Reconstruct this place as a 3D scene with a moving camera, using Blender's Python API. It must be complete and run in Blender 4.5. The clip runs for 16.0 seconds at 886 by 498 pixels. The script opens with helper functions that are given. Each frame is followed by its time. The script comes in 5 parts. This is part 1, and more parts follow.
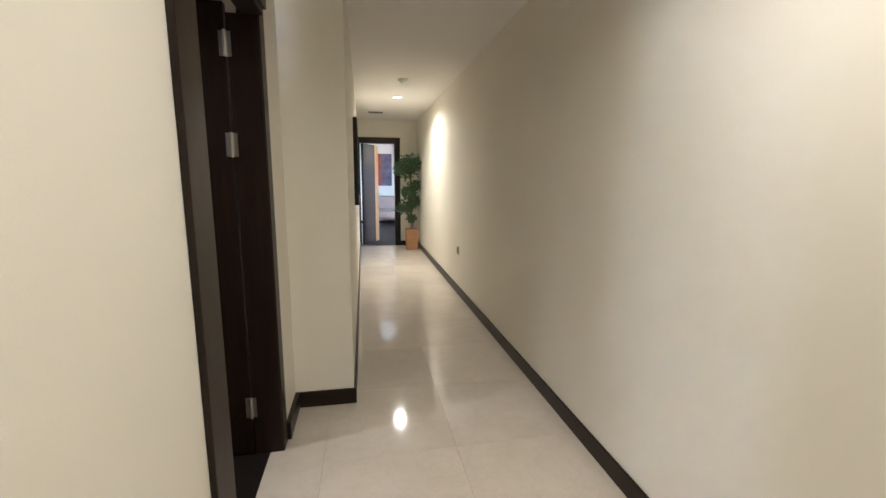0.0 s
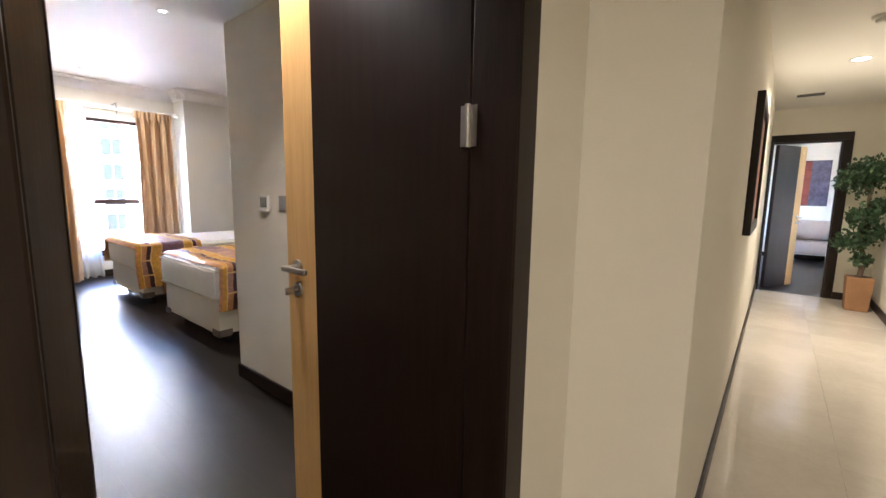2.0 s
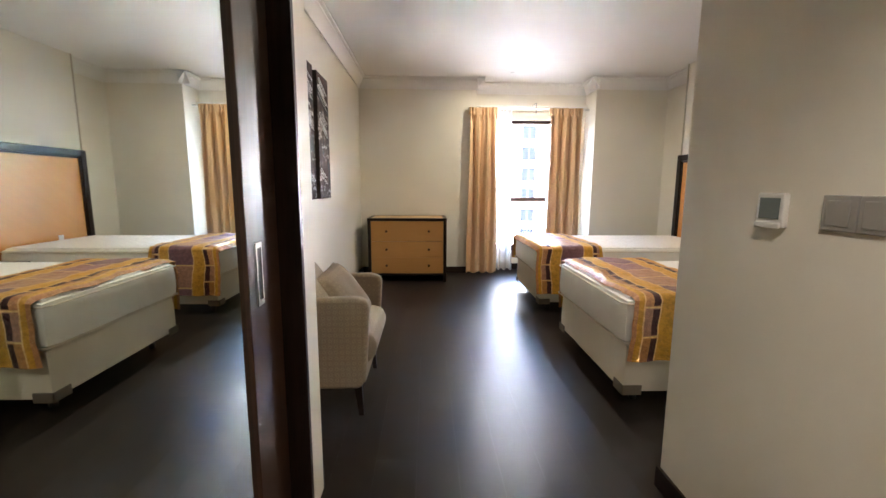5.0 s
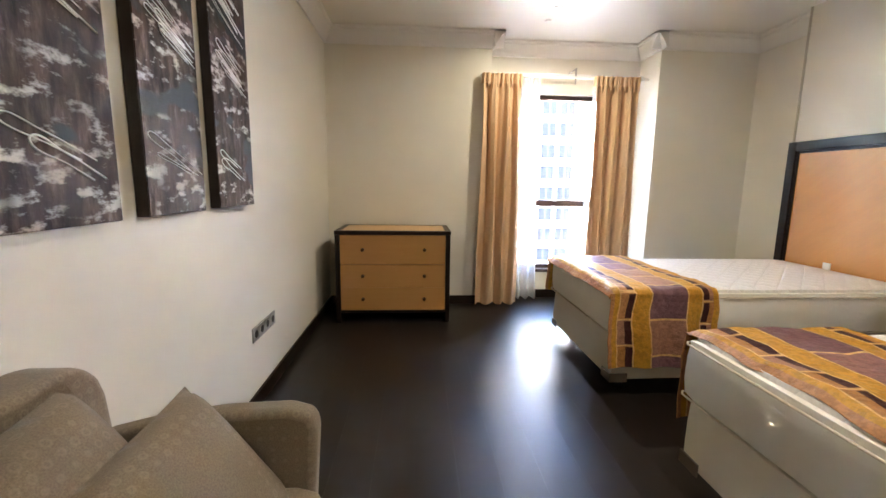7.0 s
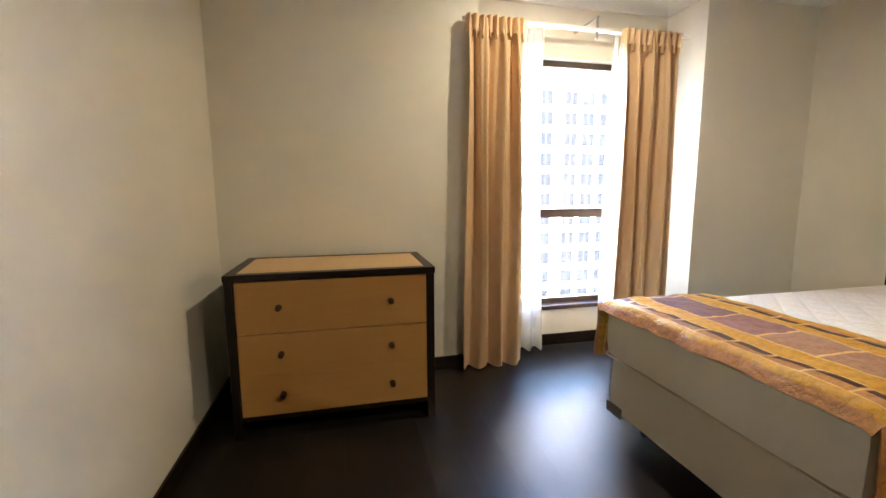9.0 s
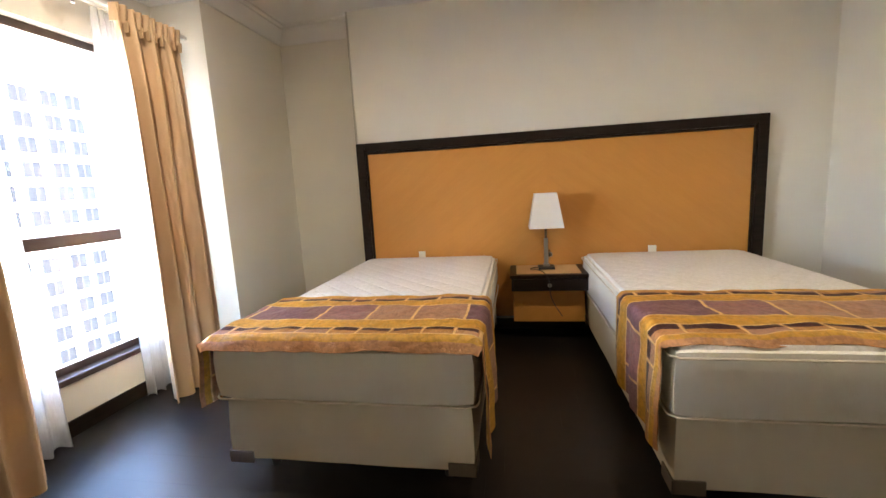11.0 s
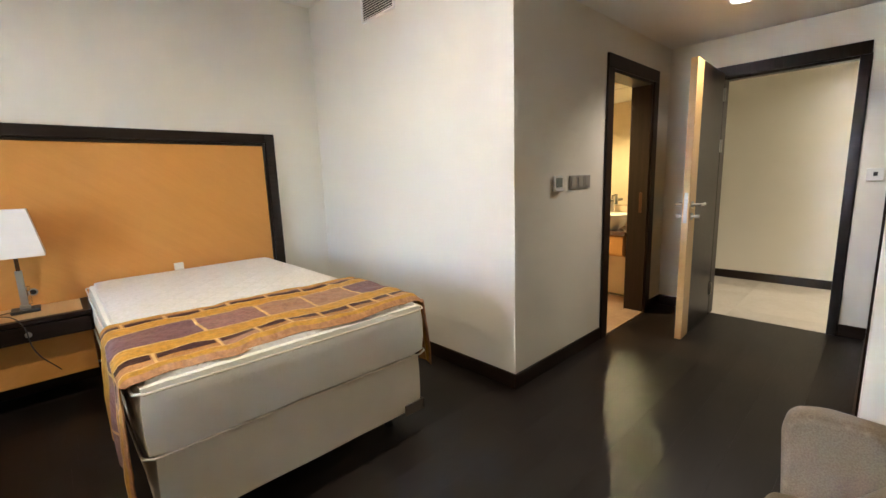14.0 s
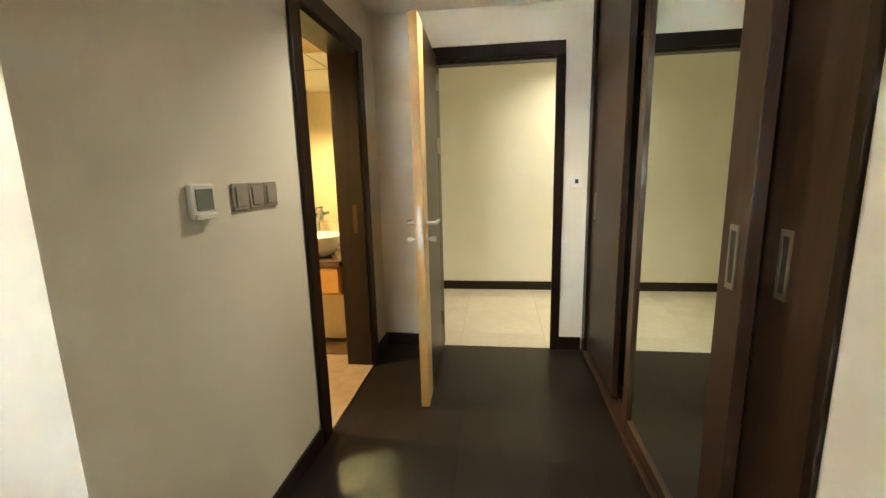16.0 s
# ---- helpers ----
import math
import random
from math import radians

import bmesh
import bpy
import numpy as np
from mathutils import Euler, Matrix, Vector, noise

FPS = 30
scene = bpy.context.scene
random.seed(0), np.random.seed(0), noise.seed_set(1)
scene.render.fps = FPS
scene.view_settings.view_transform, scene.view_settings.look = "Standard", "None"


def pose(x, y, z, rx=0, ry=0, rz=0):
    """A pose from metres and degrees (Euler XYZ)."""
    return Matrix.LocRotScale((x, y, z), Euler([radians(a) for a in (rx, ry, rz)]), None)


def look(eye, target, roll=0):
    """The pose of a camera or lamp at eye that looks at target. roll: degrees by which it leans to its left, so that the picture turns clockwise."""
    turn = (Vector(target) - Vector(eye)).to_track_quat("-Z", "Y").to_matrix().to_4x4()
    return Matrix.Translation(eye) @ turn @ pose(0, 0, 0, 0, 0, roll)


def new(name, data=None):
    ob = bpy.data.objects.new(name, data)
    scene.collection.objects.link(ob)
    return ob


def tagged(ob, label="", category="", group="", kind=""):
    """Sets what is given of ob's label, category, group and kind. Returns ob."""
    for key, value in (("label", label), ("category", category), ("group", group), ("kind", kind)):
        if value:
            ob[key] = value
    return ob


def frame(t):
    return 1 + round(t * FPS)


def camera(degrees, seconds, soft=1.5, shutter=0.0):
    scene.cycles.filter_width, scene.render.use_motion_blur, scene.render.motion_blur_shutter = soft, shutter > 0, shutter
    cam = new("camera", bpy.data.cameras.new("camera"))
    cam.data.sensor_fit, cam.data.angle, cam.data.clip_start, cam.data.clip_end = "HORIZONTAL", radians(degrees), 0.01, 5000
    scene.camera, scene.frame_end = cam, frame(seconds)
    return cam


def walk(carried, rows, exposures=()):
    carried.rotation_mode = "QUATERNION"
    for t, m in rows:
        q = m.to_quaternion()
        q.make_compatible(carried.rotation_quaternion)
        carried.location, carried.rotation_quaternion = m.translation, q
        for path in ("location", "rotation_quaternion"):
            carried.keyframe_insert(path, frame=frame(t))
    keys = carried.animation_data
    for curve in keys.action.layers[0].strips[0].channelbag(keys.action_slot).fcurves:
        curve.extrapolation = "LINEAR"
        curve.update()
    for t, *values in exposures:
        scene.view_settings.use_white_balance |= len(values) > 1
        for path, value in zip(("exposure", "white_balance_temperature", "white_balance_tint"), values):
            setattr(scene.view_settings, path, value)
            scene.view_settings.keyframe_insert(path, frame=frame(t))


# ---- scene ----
cam = camera(93.4, 16.0)
PATH = [
    (0, (0.266, -0.021, 1.326), (0.636, 1.917, 1.001), 0.4),
    (0.5, (0.34, 0.164, 1.304), (0.467, 2.128, 0.951), 0.4),
    (1, (0.404, 0.498, 1.326), (0.213, 2.461, 0.996), 0.3),
    (1.5, (0.433, 0.837, 1.323), (-0.236, 2.698, 1.027), 0.5),
    (2, (0.335, 1.091, 1.305), (-0.898, 2.643, 1.038), 0.9),
    (2.5, (0.179, 1.28, 1.311), (-1.517, 2.312, 1.069), 0.7),
    (3, (0.06, 1.353, 1.299), (-1.865, 1.842, 1.065), 0.4),
    (3.5, (-0.035, 1.405, 1.321), (-2.004, 1.587, 1.023), -0.2),
    (3.7, (-0.098, 1.422, 1.308), (-2.069, 1.533, 0.984), -0.1),
    (5.8, (-1.63, 1.358, 1.285), (-3.608, 1.439, 0.999), 0.5),
    (6, (-1.823, 1.345, 1.284), (-3.798, 1.455, 0.989), 0.5),
    (6.5, (-2.266, 1.337, 1.289), (-4.236, 1.506, 0.99), 0.4),
    (7, (-2.672, 1.358, 1.303), (-4.644, 1.481, 0.995), 0.8),
    (7.5, (-3.107, 1.322, 1.295), (-5.076, 1.464, 0.974), 0.9),
    (8, (-3.52, 1.309, 1.289), (-5.486, 1.482, 0.965), 1.2),
    (8.5, (-3.92, 1.268, 1.285), (-5.883, 1.499, 0.982), 1.0),
    (9, (-4.296, 1.202, 1.269), (-6.226, 1.652, 1.002), -0.3),
    (9.5, (-4.614, 1.218, 1.268), (-6.364, 2.164, 1.059), -1.1),
    (10, (-4.955, 1.166, 1.278), (-6.152, 2.755, 1.072), -2.4),
    (12.3, (-4.679, 0.879, 1.289), (-4.52, 2.846, 0.967), -2.4),
    (12.5, (-4.663, 0.887, 1.284), (-4.386, 2.841, 0.962), -2.4),
    (13, (-4.598, 0.906, 1.263), (-3.959, 2.775, 0.946), -2.4),
    (13.5, (-4.531, 0.899, 1.279), (-3.515, 2.59, 0.948), -2.2),
    (14, (-4.444, 0.957, 1.286), (-3.097, 2.397, 0.951), -2.0),
    (14.5, (-4.255, 1.17, 1.314), (-2.613, 2.253, 0.956), -1.7),
    (15, (-3.945, 1.311, 1.305), (-2.116, 2.037, 0.943), -1.0),
    (15.5, (-3.582, 1.477, 1.311), (-1.663, 1.908, 0.95), -1.1),
    (16, (-3.179, 1.56, 1.292), (-1.229, 1.821, 0.931), -1.4),
]
walk(cam, [(t, look(eye, target, roll)) for t, eye, target, roll in PATH], exposures=[(0, 6.1, 5350, 19), (1, 6.42, 5600, 18), (1.5, 6.5, 5900, 18), (2, 6.3, 5600, 21), (3.5, 6.12, 5750, 16), (6, 6.22, 6150, 16), (7.5, 6.05, 6200, 15), (9, 5.95, 6700, 14), (10, 5.85, 6650, 17), (12.3, 6.05, 6200, 17), (13, 6.15, 6050, 16), (14, 6.25, 5950, 15), (15, 6.15, 5900, 12), (15.5, 6.15, 6100, 8), (16, 6.6, 6500, 3)])

# ---- sky, sun and exposure ----
world = bpy.data.worlds.new("daylight")
scene.world = world
world.use_nodes = True
wn = world.node_tree
sky = wn.nodes.new("ShaderNodeTexSky")
sky.sky_type = "NISHITA"
sky.sun_disc = False
sky.sun_elevation, sky.sun_rotation = radians(36.5), radians(75)
wn.links.new(sky.outputs[0], wn.nodes["Background"].inputs[0])
wn.nodes["Background"].inputs[1].default_value = 0.15


def lamp(name, kind, place, target, power, color, size=0.1, spread=180, cone=100, blend=0.6):
    data = bpy.data.lights.new(name, kind)
    data.energy, data.color = power, color
    if kind == "AREA":
        data.shape, data.size, data.spread = "DISK", size, radians(spread)
    if kind == "SPOT":
        data.spot_size, data.spot_blend, data.shadow_soft_size = radians(cone), blend, size
    if kind == "SUN":
        data.angle = radians(0.5)
    ob = new(name, data)
    ob.matrix_world = look(place, target)
    return ob


lamp("sun", "SUN", (60, 18, 46), (0, 2, 0), 5.0, (1.0, 0.965, 0.92))

WARM = (1.0, 0.89, 0.64)
SOFT = (1.0, 0.88, 0.70)
# y 6.17 is the visible lamp; the other two are unseen, added to light the near walls
CORRIDOR_LAMPS = [(0.77, 6.17), (0.77, 0.55), (0.77, -3.0)]
for cx, cy in CORRIDOR_LAMPS:
    lamp("corridor_lamp", "AREA", (cx, cy, 2.455), (cx, cy, 0), 0.24 if cy == 0.55 else 0.52, WARM, 0.08, spread=150)
lamp("entry_lamp", "SPOT", (-1.05, 1.71, 2.30), (-1.05, 1.71, 0), 0.8, SOFT, 0.05, cone=130, blend=0.7)
lamp("bathroom_lamp", "SPOT", (-1.2, 3.5, 2.24), (-1.2, 3.5, 0), 2.7, (1.0, 0.74, 0.35), 0.06, cone=150, blend=0.5)
for cx in (-3.94, -6.47):
    lamp("bedroom_lamp", "AREA", (cx, 2.56, 2.795), (cx, 2.56, 0), 0.30, WARM, 0.05, spread=170)


# ---- materials ----
def graph(name):
    m = bpy.data.materials.new(name)
    m.use_nodes = True
    return m, m.node_tree.nodes, m.node_tree.links, m.node_tree.nodes["Principled BSDF"]


def mapped(n, l, scale=(1, 1, 1), turn=(0, 0, 0), coord="Object"):
    tc, mp = n.new("ShaderNodeTexCoord"), n.new("ShaderNodeMapping")
    mp.inputs["Scale"].default_value = scale
    rot = n.new("ShaderNodeMapping")
    rot.inputs["Rotation"].default_value = [radians(a) for a in turn]
    l.new(tc.outputs[coord], rot.inputs[0])
    l.new(rot.outputs[0], mp.inputs[0])
    return mp.outputs[0]


def noise_tex(n, l, vec, scale, detail=4, rough=0.55):
    t = n.new("ShaderNodeTexNoise")
    t.inputs["Scale"].default_value, t.inputs["Detail"].default_value, t.inputs["Roughness"].default_value = scale, detail, rough
    l.new(vec, t.inputs["Vector"])
    return t.outputs[0]


def ramp(n, l, fac, stops, step=False):
    r = n.new("ShaderNodeValToRGB")
    r.color_ramp.interpolation = "CONSTANT" if step else "LINEAR"
    e = r.color_ramp.elements
    while len(e) < len(stops):
        e.new(0.5)
    for k, (p, c) in zip(e, stops):
        k.position, k.color = p, (*c, 1)
    l.new(fac, r.inputs[0])
    return r.outputs[0]


def mixed(n, l, fac, a, b, mode="MIX"):
    m = n.new("ShaderNodeMix")
    m.data_type, m.blend_type = "RGBA", mode
    for sock, v in ((m.inputs[0], fac), (m.inputs[6], a), (m.inputs[7], b)):
        if isinstance(v, (int, float)):
            sock.default_value = v
        elif isinstance(v, tuple):
            sock.default_value = (*v, 1)
        else:
            l.new(v, sock)
    return m.outputs[2]


def calc(n, l, op, a, b=0.0, c=0.0):
    m = n.new("ShaderNodeMath")
    m.operation = op
    for sock, v in zip(m.inputs, (a, b, c)):
        if isinstance(v, (int, float)):
            sock.default_value = v
        else:
            l.new(v, sock)
    return m.outputs[0]


def bumped(n, l, bsdf, height, strength, distance=0.002):
    b = n.new("ShaderNodeBump")
    b.inputs["Strength"].default_value, b.inputs["Distance"].default_value = strength, distance
    l.new(height, b.inputs["Height"])
    l.new(b.outputs[0], bsdf.inputs["Normal"])


def plain(name, col, rough=0.5, metal=0.0, var=0.08, scale=3.0, fine=150.0, bump=0.15, stretch=(1, 1, 1), coat=0.0, gloss_var=0.1, random_amount=0.0):
    """A surface with broad stains, fine grain and slight relief."""
    m, n, l, b = graph(name)
    vec = mapped(n, l, stretch)
    big, small = noise_tex(n, l, vec, scale), noise_tex(n, l, vec, fine, 2)
    both = calc(n, l, "ADD", calc(n, l, "MULTIPLY", big, 0.65), calc(n, l, "MULTIPLY", small, 0.35))
    lo, hi = tuple(c * (1 - var) for c in col), tuple(min(1, c * (1 + var)) for c in col)
    out = ramp(n, l, both, [(0.3, lo), (0.7, hi)])
    if random_amount:
        info = n.new("ShaderNodeObjectInfo")
        hsv = n.new("ShaderNodeHueSaturation")
        l.new(calc(n, l, "MULTIPLY_ADD", info.outputs["Random"], random_amount, 1 - random_amount / 2), hsv.inputs["Value"])
        l.new(out, hsv.inputs["Color"])
        out = hsv.outputs[0]
    l.new(out, b.inputs["Base Color"])
    l.new(calc(n, l, "MULTIPLY_ADD", big, gloss_var, rough - gloss_var / 2), b.inputs["Roughness"])
    b.inputs["Metallic"].default_value = metal
    b.inputs["Coat Weight"].default_value = coat
    b.inputs["Coat Roughness"].default_value = 0.15
    if bump:
        bumped(n, l, b, small, bump)
    return m


def veneer(name, dark, light, rough, turn=(0, 0, 0), stretch=(1.5, 1.5, 22), coat=0.0, random_amount=0.0):
    """Wood grain: long streaks along the stretched axis's short side."""
    m, n, l, b = graph(name)
    vec = mapped(n, l, stretch, turn)
    warp = noise_tex(n, l, vec, 1.6, 6, 0.6)
    fine = noise_tex(n, l, vec, 9.0, 3, 0.6)
    both = calc(n, l, "ADD", calc(n, l, "MULTIPLY", warp, 0.6), calc(n, l, "MULTIPLY", fine, 0.4))
    out = ramp(n, l, both, [(0.32, dark), (0.68, light)])
    if random_amount:
        info = n.new("ShaderNodeObjectInfo")
        hsv = n.new("ShaderNodeHueSaturation")
        l.new(calc(n, l, "MULTIPLY_ADD", info.outputs["Random"], random_amount, 1 - random_amount / 2), hsv.inputs["Value"])
        l.new(out, hsv.inputs["Color"])
        out = hsv.outputs[0]
    l.new(out, b.inputs["Base Color"])
    l.new(calc(n, l, "MULTIPLY_ADD", fine, 0.12, rough - 0.06), b.inputs["Roughness"])
    b.inputs["Coat Weight"].default_value = coat
    b.inputs["Coat Roughness"].default_value = 0.12
    bumped(n, l, b, fine, 0.08, 0.001)
    return m


M_WALL = plain("cream wall paint", (0.78, 0.74, 0.64), 0.55, var=0.025, scale=1.2, fine=260, bump=0.10)
M_SEAM_STRIP = plain("greyed cream strip", (0.50, 0.46, 0.38), 0.5, var=0.05)
M_CEIL = plain("white ceiling paint", (0.82, 0.80, 0.76), 0.7, var=0.02, scale=1.0, fine=220, bump=0.08)
M_BATHWALL = plain("beige bathroom tile", (0.72, 0.60, 0.42), 0.25, var=0.06, scale=4, fine=60, bump=0.05)
M_DARK = veneer("dark wenge wood", (0.008, 0.0045, 0.003), (0.022, 0.012, 0.008), 0.38, stretch=(26, 26, 1.3), coat=0.03)
M_DARKH = veneer("dark wenge rail wood", (0.008, 0.0045, 0.003), (0.022, 0.012, 0.008), 0.36, stretch=(1.3, 1.3, 26), coat=0.05)
for m in (M_DARK, M_DARKH):
    m.node_tree.nodes["Principled BSDF"].inputs["Specular IOR Level"].default_value = 0.25
M_WARD = veneer("brown wenge wardrobe veneer", (0.026, 0.012, 0.007), (0.060, 0.031, 0.019), 0.42, stretch=(20, 20, 1.0), coat=0.0)
M_BEECH = veneer("beech lipping", (0.52, 0.30, 0.10), (0.66, 0.41, 0.16), 0.4, stretch=(30, 30, 1.2))
M_DRAWER = veneer("honey maple drawer veneer", (0.50, 0.25, 0.067), (0.54, 0.278, 0.079), 0.42, stretch=(1.2, 1.4, 24))
M_DRTOP = veneer("pale maple top veneer", (0.58, 0.36, 0.16), (0.68, 0.45, 0.22), 0.35, stretch=(24, 1.4, 24))
M_CHEV_L = veneer("cherry veneer slanting up", (0.60, 0.262, 0.053), (0.65, 0.292, 0.063), 0.36, turn=(0, 38, 0), stretch=(0.9, 2, 9), coat=0.08)
M_CHEV_R = veneer("cherry veneer slanting down", (0.59, 0.255, 0.051), (0.64, 0.286, 0.061), 0.36, turn=(0, -38, 0), stretch=(0.9, 2, 9), coat=0.08)
M_PLANK = veneer("near-black laminate plank", (0.010, 0.0072, 0.006), (0.015, 0.0105, 0.0085), 0.40, stretch=(1.0, 14, 14), random_amount=0.08)
M_PLANK.node_tree.nodes["Principled BSDF"].inputs["Specular IOR Level"].default_value = 0.34
M_SUB = plain("floor joint", (0.006, 0.005, 0.004), 0.7, var=0.1)
M_GROUT = plain("tile grout", (0.52, 0.45, 0.36), 0.7, var=0.1)
M_SEAT = plain("cream ivory mattress cloth", (0.85, 0.82, 0.74), 0.75, var=0.04, scale=5, fine=400, bump=0.12)
M_BASE = plain("ivory bed base cloth", (0.72, 0.66, 0.54), 0.8, var=0.04, scale=4, fine=500, bump=0.2)
M_PIPE = plain("mattress piping", (0.70, 0.62, 0.50), 0.7, var=0.05)
M_PLASTICDK = plain("dark plastic", (0.03, 0.03, 0.032), 0.4, var=0.1)
M_BRACKET = plain("brown plastic corner guard", (0.16, 0.13, 0.10), 0.45, var=0.1)
M_STEEL = plain("brushed steel", (0.46, 0.44, 0.41), 0.42, 1.0, var=0.06, scale=30, fine=300, bump=0.05)
M_BRASS = plain("aged bronze", (0.09, 0.05, 0.026), 0.35, 0.8, var=0.1, scale=40)
M_WHITEPL = plain("white plastic", (0.80, 0.79, 0.75), 0.35, var=0.02, bump=0.02)
M_GREYPL = plain("silver grey plastic", (0.36, 0.35, 0.33), 0.35, 0.3, var=0.04, bump=0.03)
M_SHADE = plain("ivory lamp shade cloth", (0.80, 0.74, 0.66), 0.8, var=0.03, scale=6, fine=500, bump=0.2)
M_CURTAIN = plain("gold sateen curtain", (0.66, 0.45, 0.265), 0.55, var=0.06, scale=3, fine=350, bump=0.15, stretch=(1, 1, 0.25))
M_WINFRAME = plain("bronze anodised frame", (0.085, 0.055, 0.045), 0.4, 0.3, var=0.1, scale=10)
M_PORC = plain("white porcelain", (0.82, 0.80, 0.76), 0.12, var=0.01, bump=0.0)
M_COUNTER = plain("brown marble counter", (0.10, 0.06, 0.045), 0.15, var=0.5, scale=9, fine=40, bump=0.0)
M_POT = plain("terracotta planter", (0.33, 0.17, 0.075), 0.6, var=0.15, scale=8, fine=90)
M_SOIL = plain("potting soil", (0.05, 0.035, 0.025), 0.9, var=0.3, scale=30, bump=0.6)
M_BARK = plain("grey bark", (0.15, 0.10, 0.065), 0.8, var=0.3, scale=25, fine=120, bump=0.5, stretch=(1, 1, 0.3))
M_LEAF = plain("dark green leaf", (0.035, 0.075, 0.028), 0.4, var=0.4, scale=20, bump=0.1)
M_TOWER = plain("white tower render", (0.83, 0.82, 0.79), 0.7, var=0.03, scale=0.2, fine=3, bump=0.0)
M_TOWERGLASS = plain("tower window glass", (0.0045, 0.006, 0.008), 0.6, var=0.15, scale=0.5, fine=2, bump=0.0)
M_TOWERGLASS.node_tree.nodes["Principled BSDF"].inputs["Specular IOR Level"].default_value = 0.03
M_TOWERFRAME = plain("grey aluminium tower window frame", (0.012, 0.013, 0.015), 0.7, var=0.1, bump=0.0)
M_BATHFLOOR = plain("rosy brown bathroom marble", (0.36, 0.26, 0.19), 0.2, var=0.15, scale=5, fine=40, bump=0.0)
M_GROUND = plain("sandy city ground", (0.20, 0.185, 0.16), 0.9, var=0.2, scale=0.02, fine=0.4, bump=0.0)
M_SOFA = plain("taupe sofa cloth", (0.40, 0.30, 0.23), 0.85, var=0.08, fine=400, bump=0.2)
M_LINE = plain("white scribbled paint", (0.86, 0.86, 0.85), 0.35, var=0.1, scale=30)
M_CANVASEDGE = plain("dark canvas edge", (0.022, 0.014, 0.011), 0.5, var=0.3, scale=20)
M_FARPIC = plain("muted red and blue print", (0.10, 0.09, 0.13), 0.3, var=0.6, scale=6, fine=20, bump=0.0)
M_REDPRINT = plain("dull red print", (0.25, 0.06, 0.04), 0.4, var=0.4, scale=8)


def marble():
    m, n, l, b = graph("polished cream marble")
    vec = mapped(n, l, (1, 1, 1))
    info = n.new("ShaderNodeObjectInfo")
    add = n.new("ShaderNodeVectorMath")
    add.operation = "ADD"
    l.new(vec, add.inputs[0])
    l.new(calc(n, l, "MULTIPLY", info.outputs["Random"], 37.0), add.inputs[1])
    cloud, vein = noise_tex(n, l, add.outputs[0], 2.2, 8, 0.62), noise_tex(n, l, add.outputs[0], 7.0, 8, 0.7)
    ridge = calc(n, l, "ABSOLUTE", calc(n, l, "SUBTRACT", vein, 0.5))
    col = ramp(n, l, cloud, [(0.3, (0.56, 0.50, 0.41)), (0.7, (0.65, 0.59, 0.50))])
    col = mixed(n, l, ramp(n, l, ridge, [(0.0, (0.18, 0.18, 0.18)), (0.04, (0, 0, 0))]), col, (0.46, 0.38, 0.28))
    hsv = n.new("ShaderNodeHueSaturation")
    l.new(calc(n, l, "MULTIPLY_ADD", info.outputs["Random"], 0.10, 0.95), hsv.inputs["Value"])
    l.new(col, hsv.inputs["Color"])
    l.new(hsv.outputs[0], b.inputs["Base Color"])
    l.new(calc(n, l, "MULTIPLY_ADD", cloud, 0.05, 0.045), b.inputs["Roughness"])
    bumped(n, l, b, cloud, 0.02, 0.002)
    return m


def glass(name, tint, rough=0.0):
    m, n, l, b = graph(name)
    b.inputs["Base Color"].default_value = (*tint, 1)
    b.inputs["Transmission Weight"].default_value = 1
    b.inputs["Roughness"].default_value, b.inputs["IOR"].default_value = rough, 1.45
    return m


def mirror_mat():
    m, n, l, b = graph("silvered mirror")
    b.inputs["Base Color"].default_value = (0.80, 0.86, 0.83, 1)
    b.inputs["Metallic"].default_value, b.inputs["Roughness"].default_value = 1, 0.015
    return m


def sheer():
    m, n, l, b = graph("white sheer voile")
    tr, tl, mx = n.new("ShaderNodeBsdfTransparent"), n.new("ShaderNodeBsdfTranslucent"), n.new("ShaderNodeMixShader")
    tl.inputs[0].default_value = (0.86, 0.88, 0.88, 1)
    df, mx2 = n.new("ShaderNodeBsdfDiffuse"), n.new("ShaderNodeMixShader")
    df.inputs[0].default_value = (0.84, 0.85, 0.85, 1)
    weave = noise_tex(n, l, mapped(n, l, (40, 40, 6)), 3.0, 3)
    l.new(calc(n, l, "MULTIPLY_ADD", weave, 0.2, 0.45), mx.inputs[0])
    l.new(tr.outputs[0], mx.inputs[1])
    mx2.inputs[0].default_value = 0.5
    l.new(tl.outputs[0], mx2.inputs[1]), l.new(df.outputs[0], mx2.inputs[2]), l.new(mx2.outputs[0], mx.inputs[2])
    l.new(mx.outputs[0], n["Material Output"].inputs[0])
    return m


def glow(name, color, strength):
    m, n, l, b = graph(name)
    b.inputs["Emission Color"].default_value, b.inputs["Emission Strength"].default_value = (*color, 1), strength
    b.inputs["Base Color"].default_value = (0.8, 0.8, 0.8, 1)
    return m


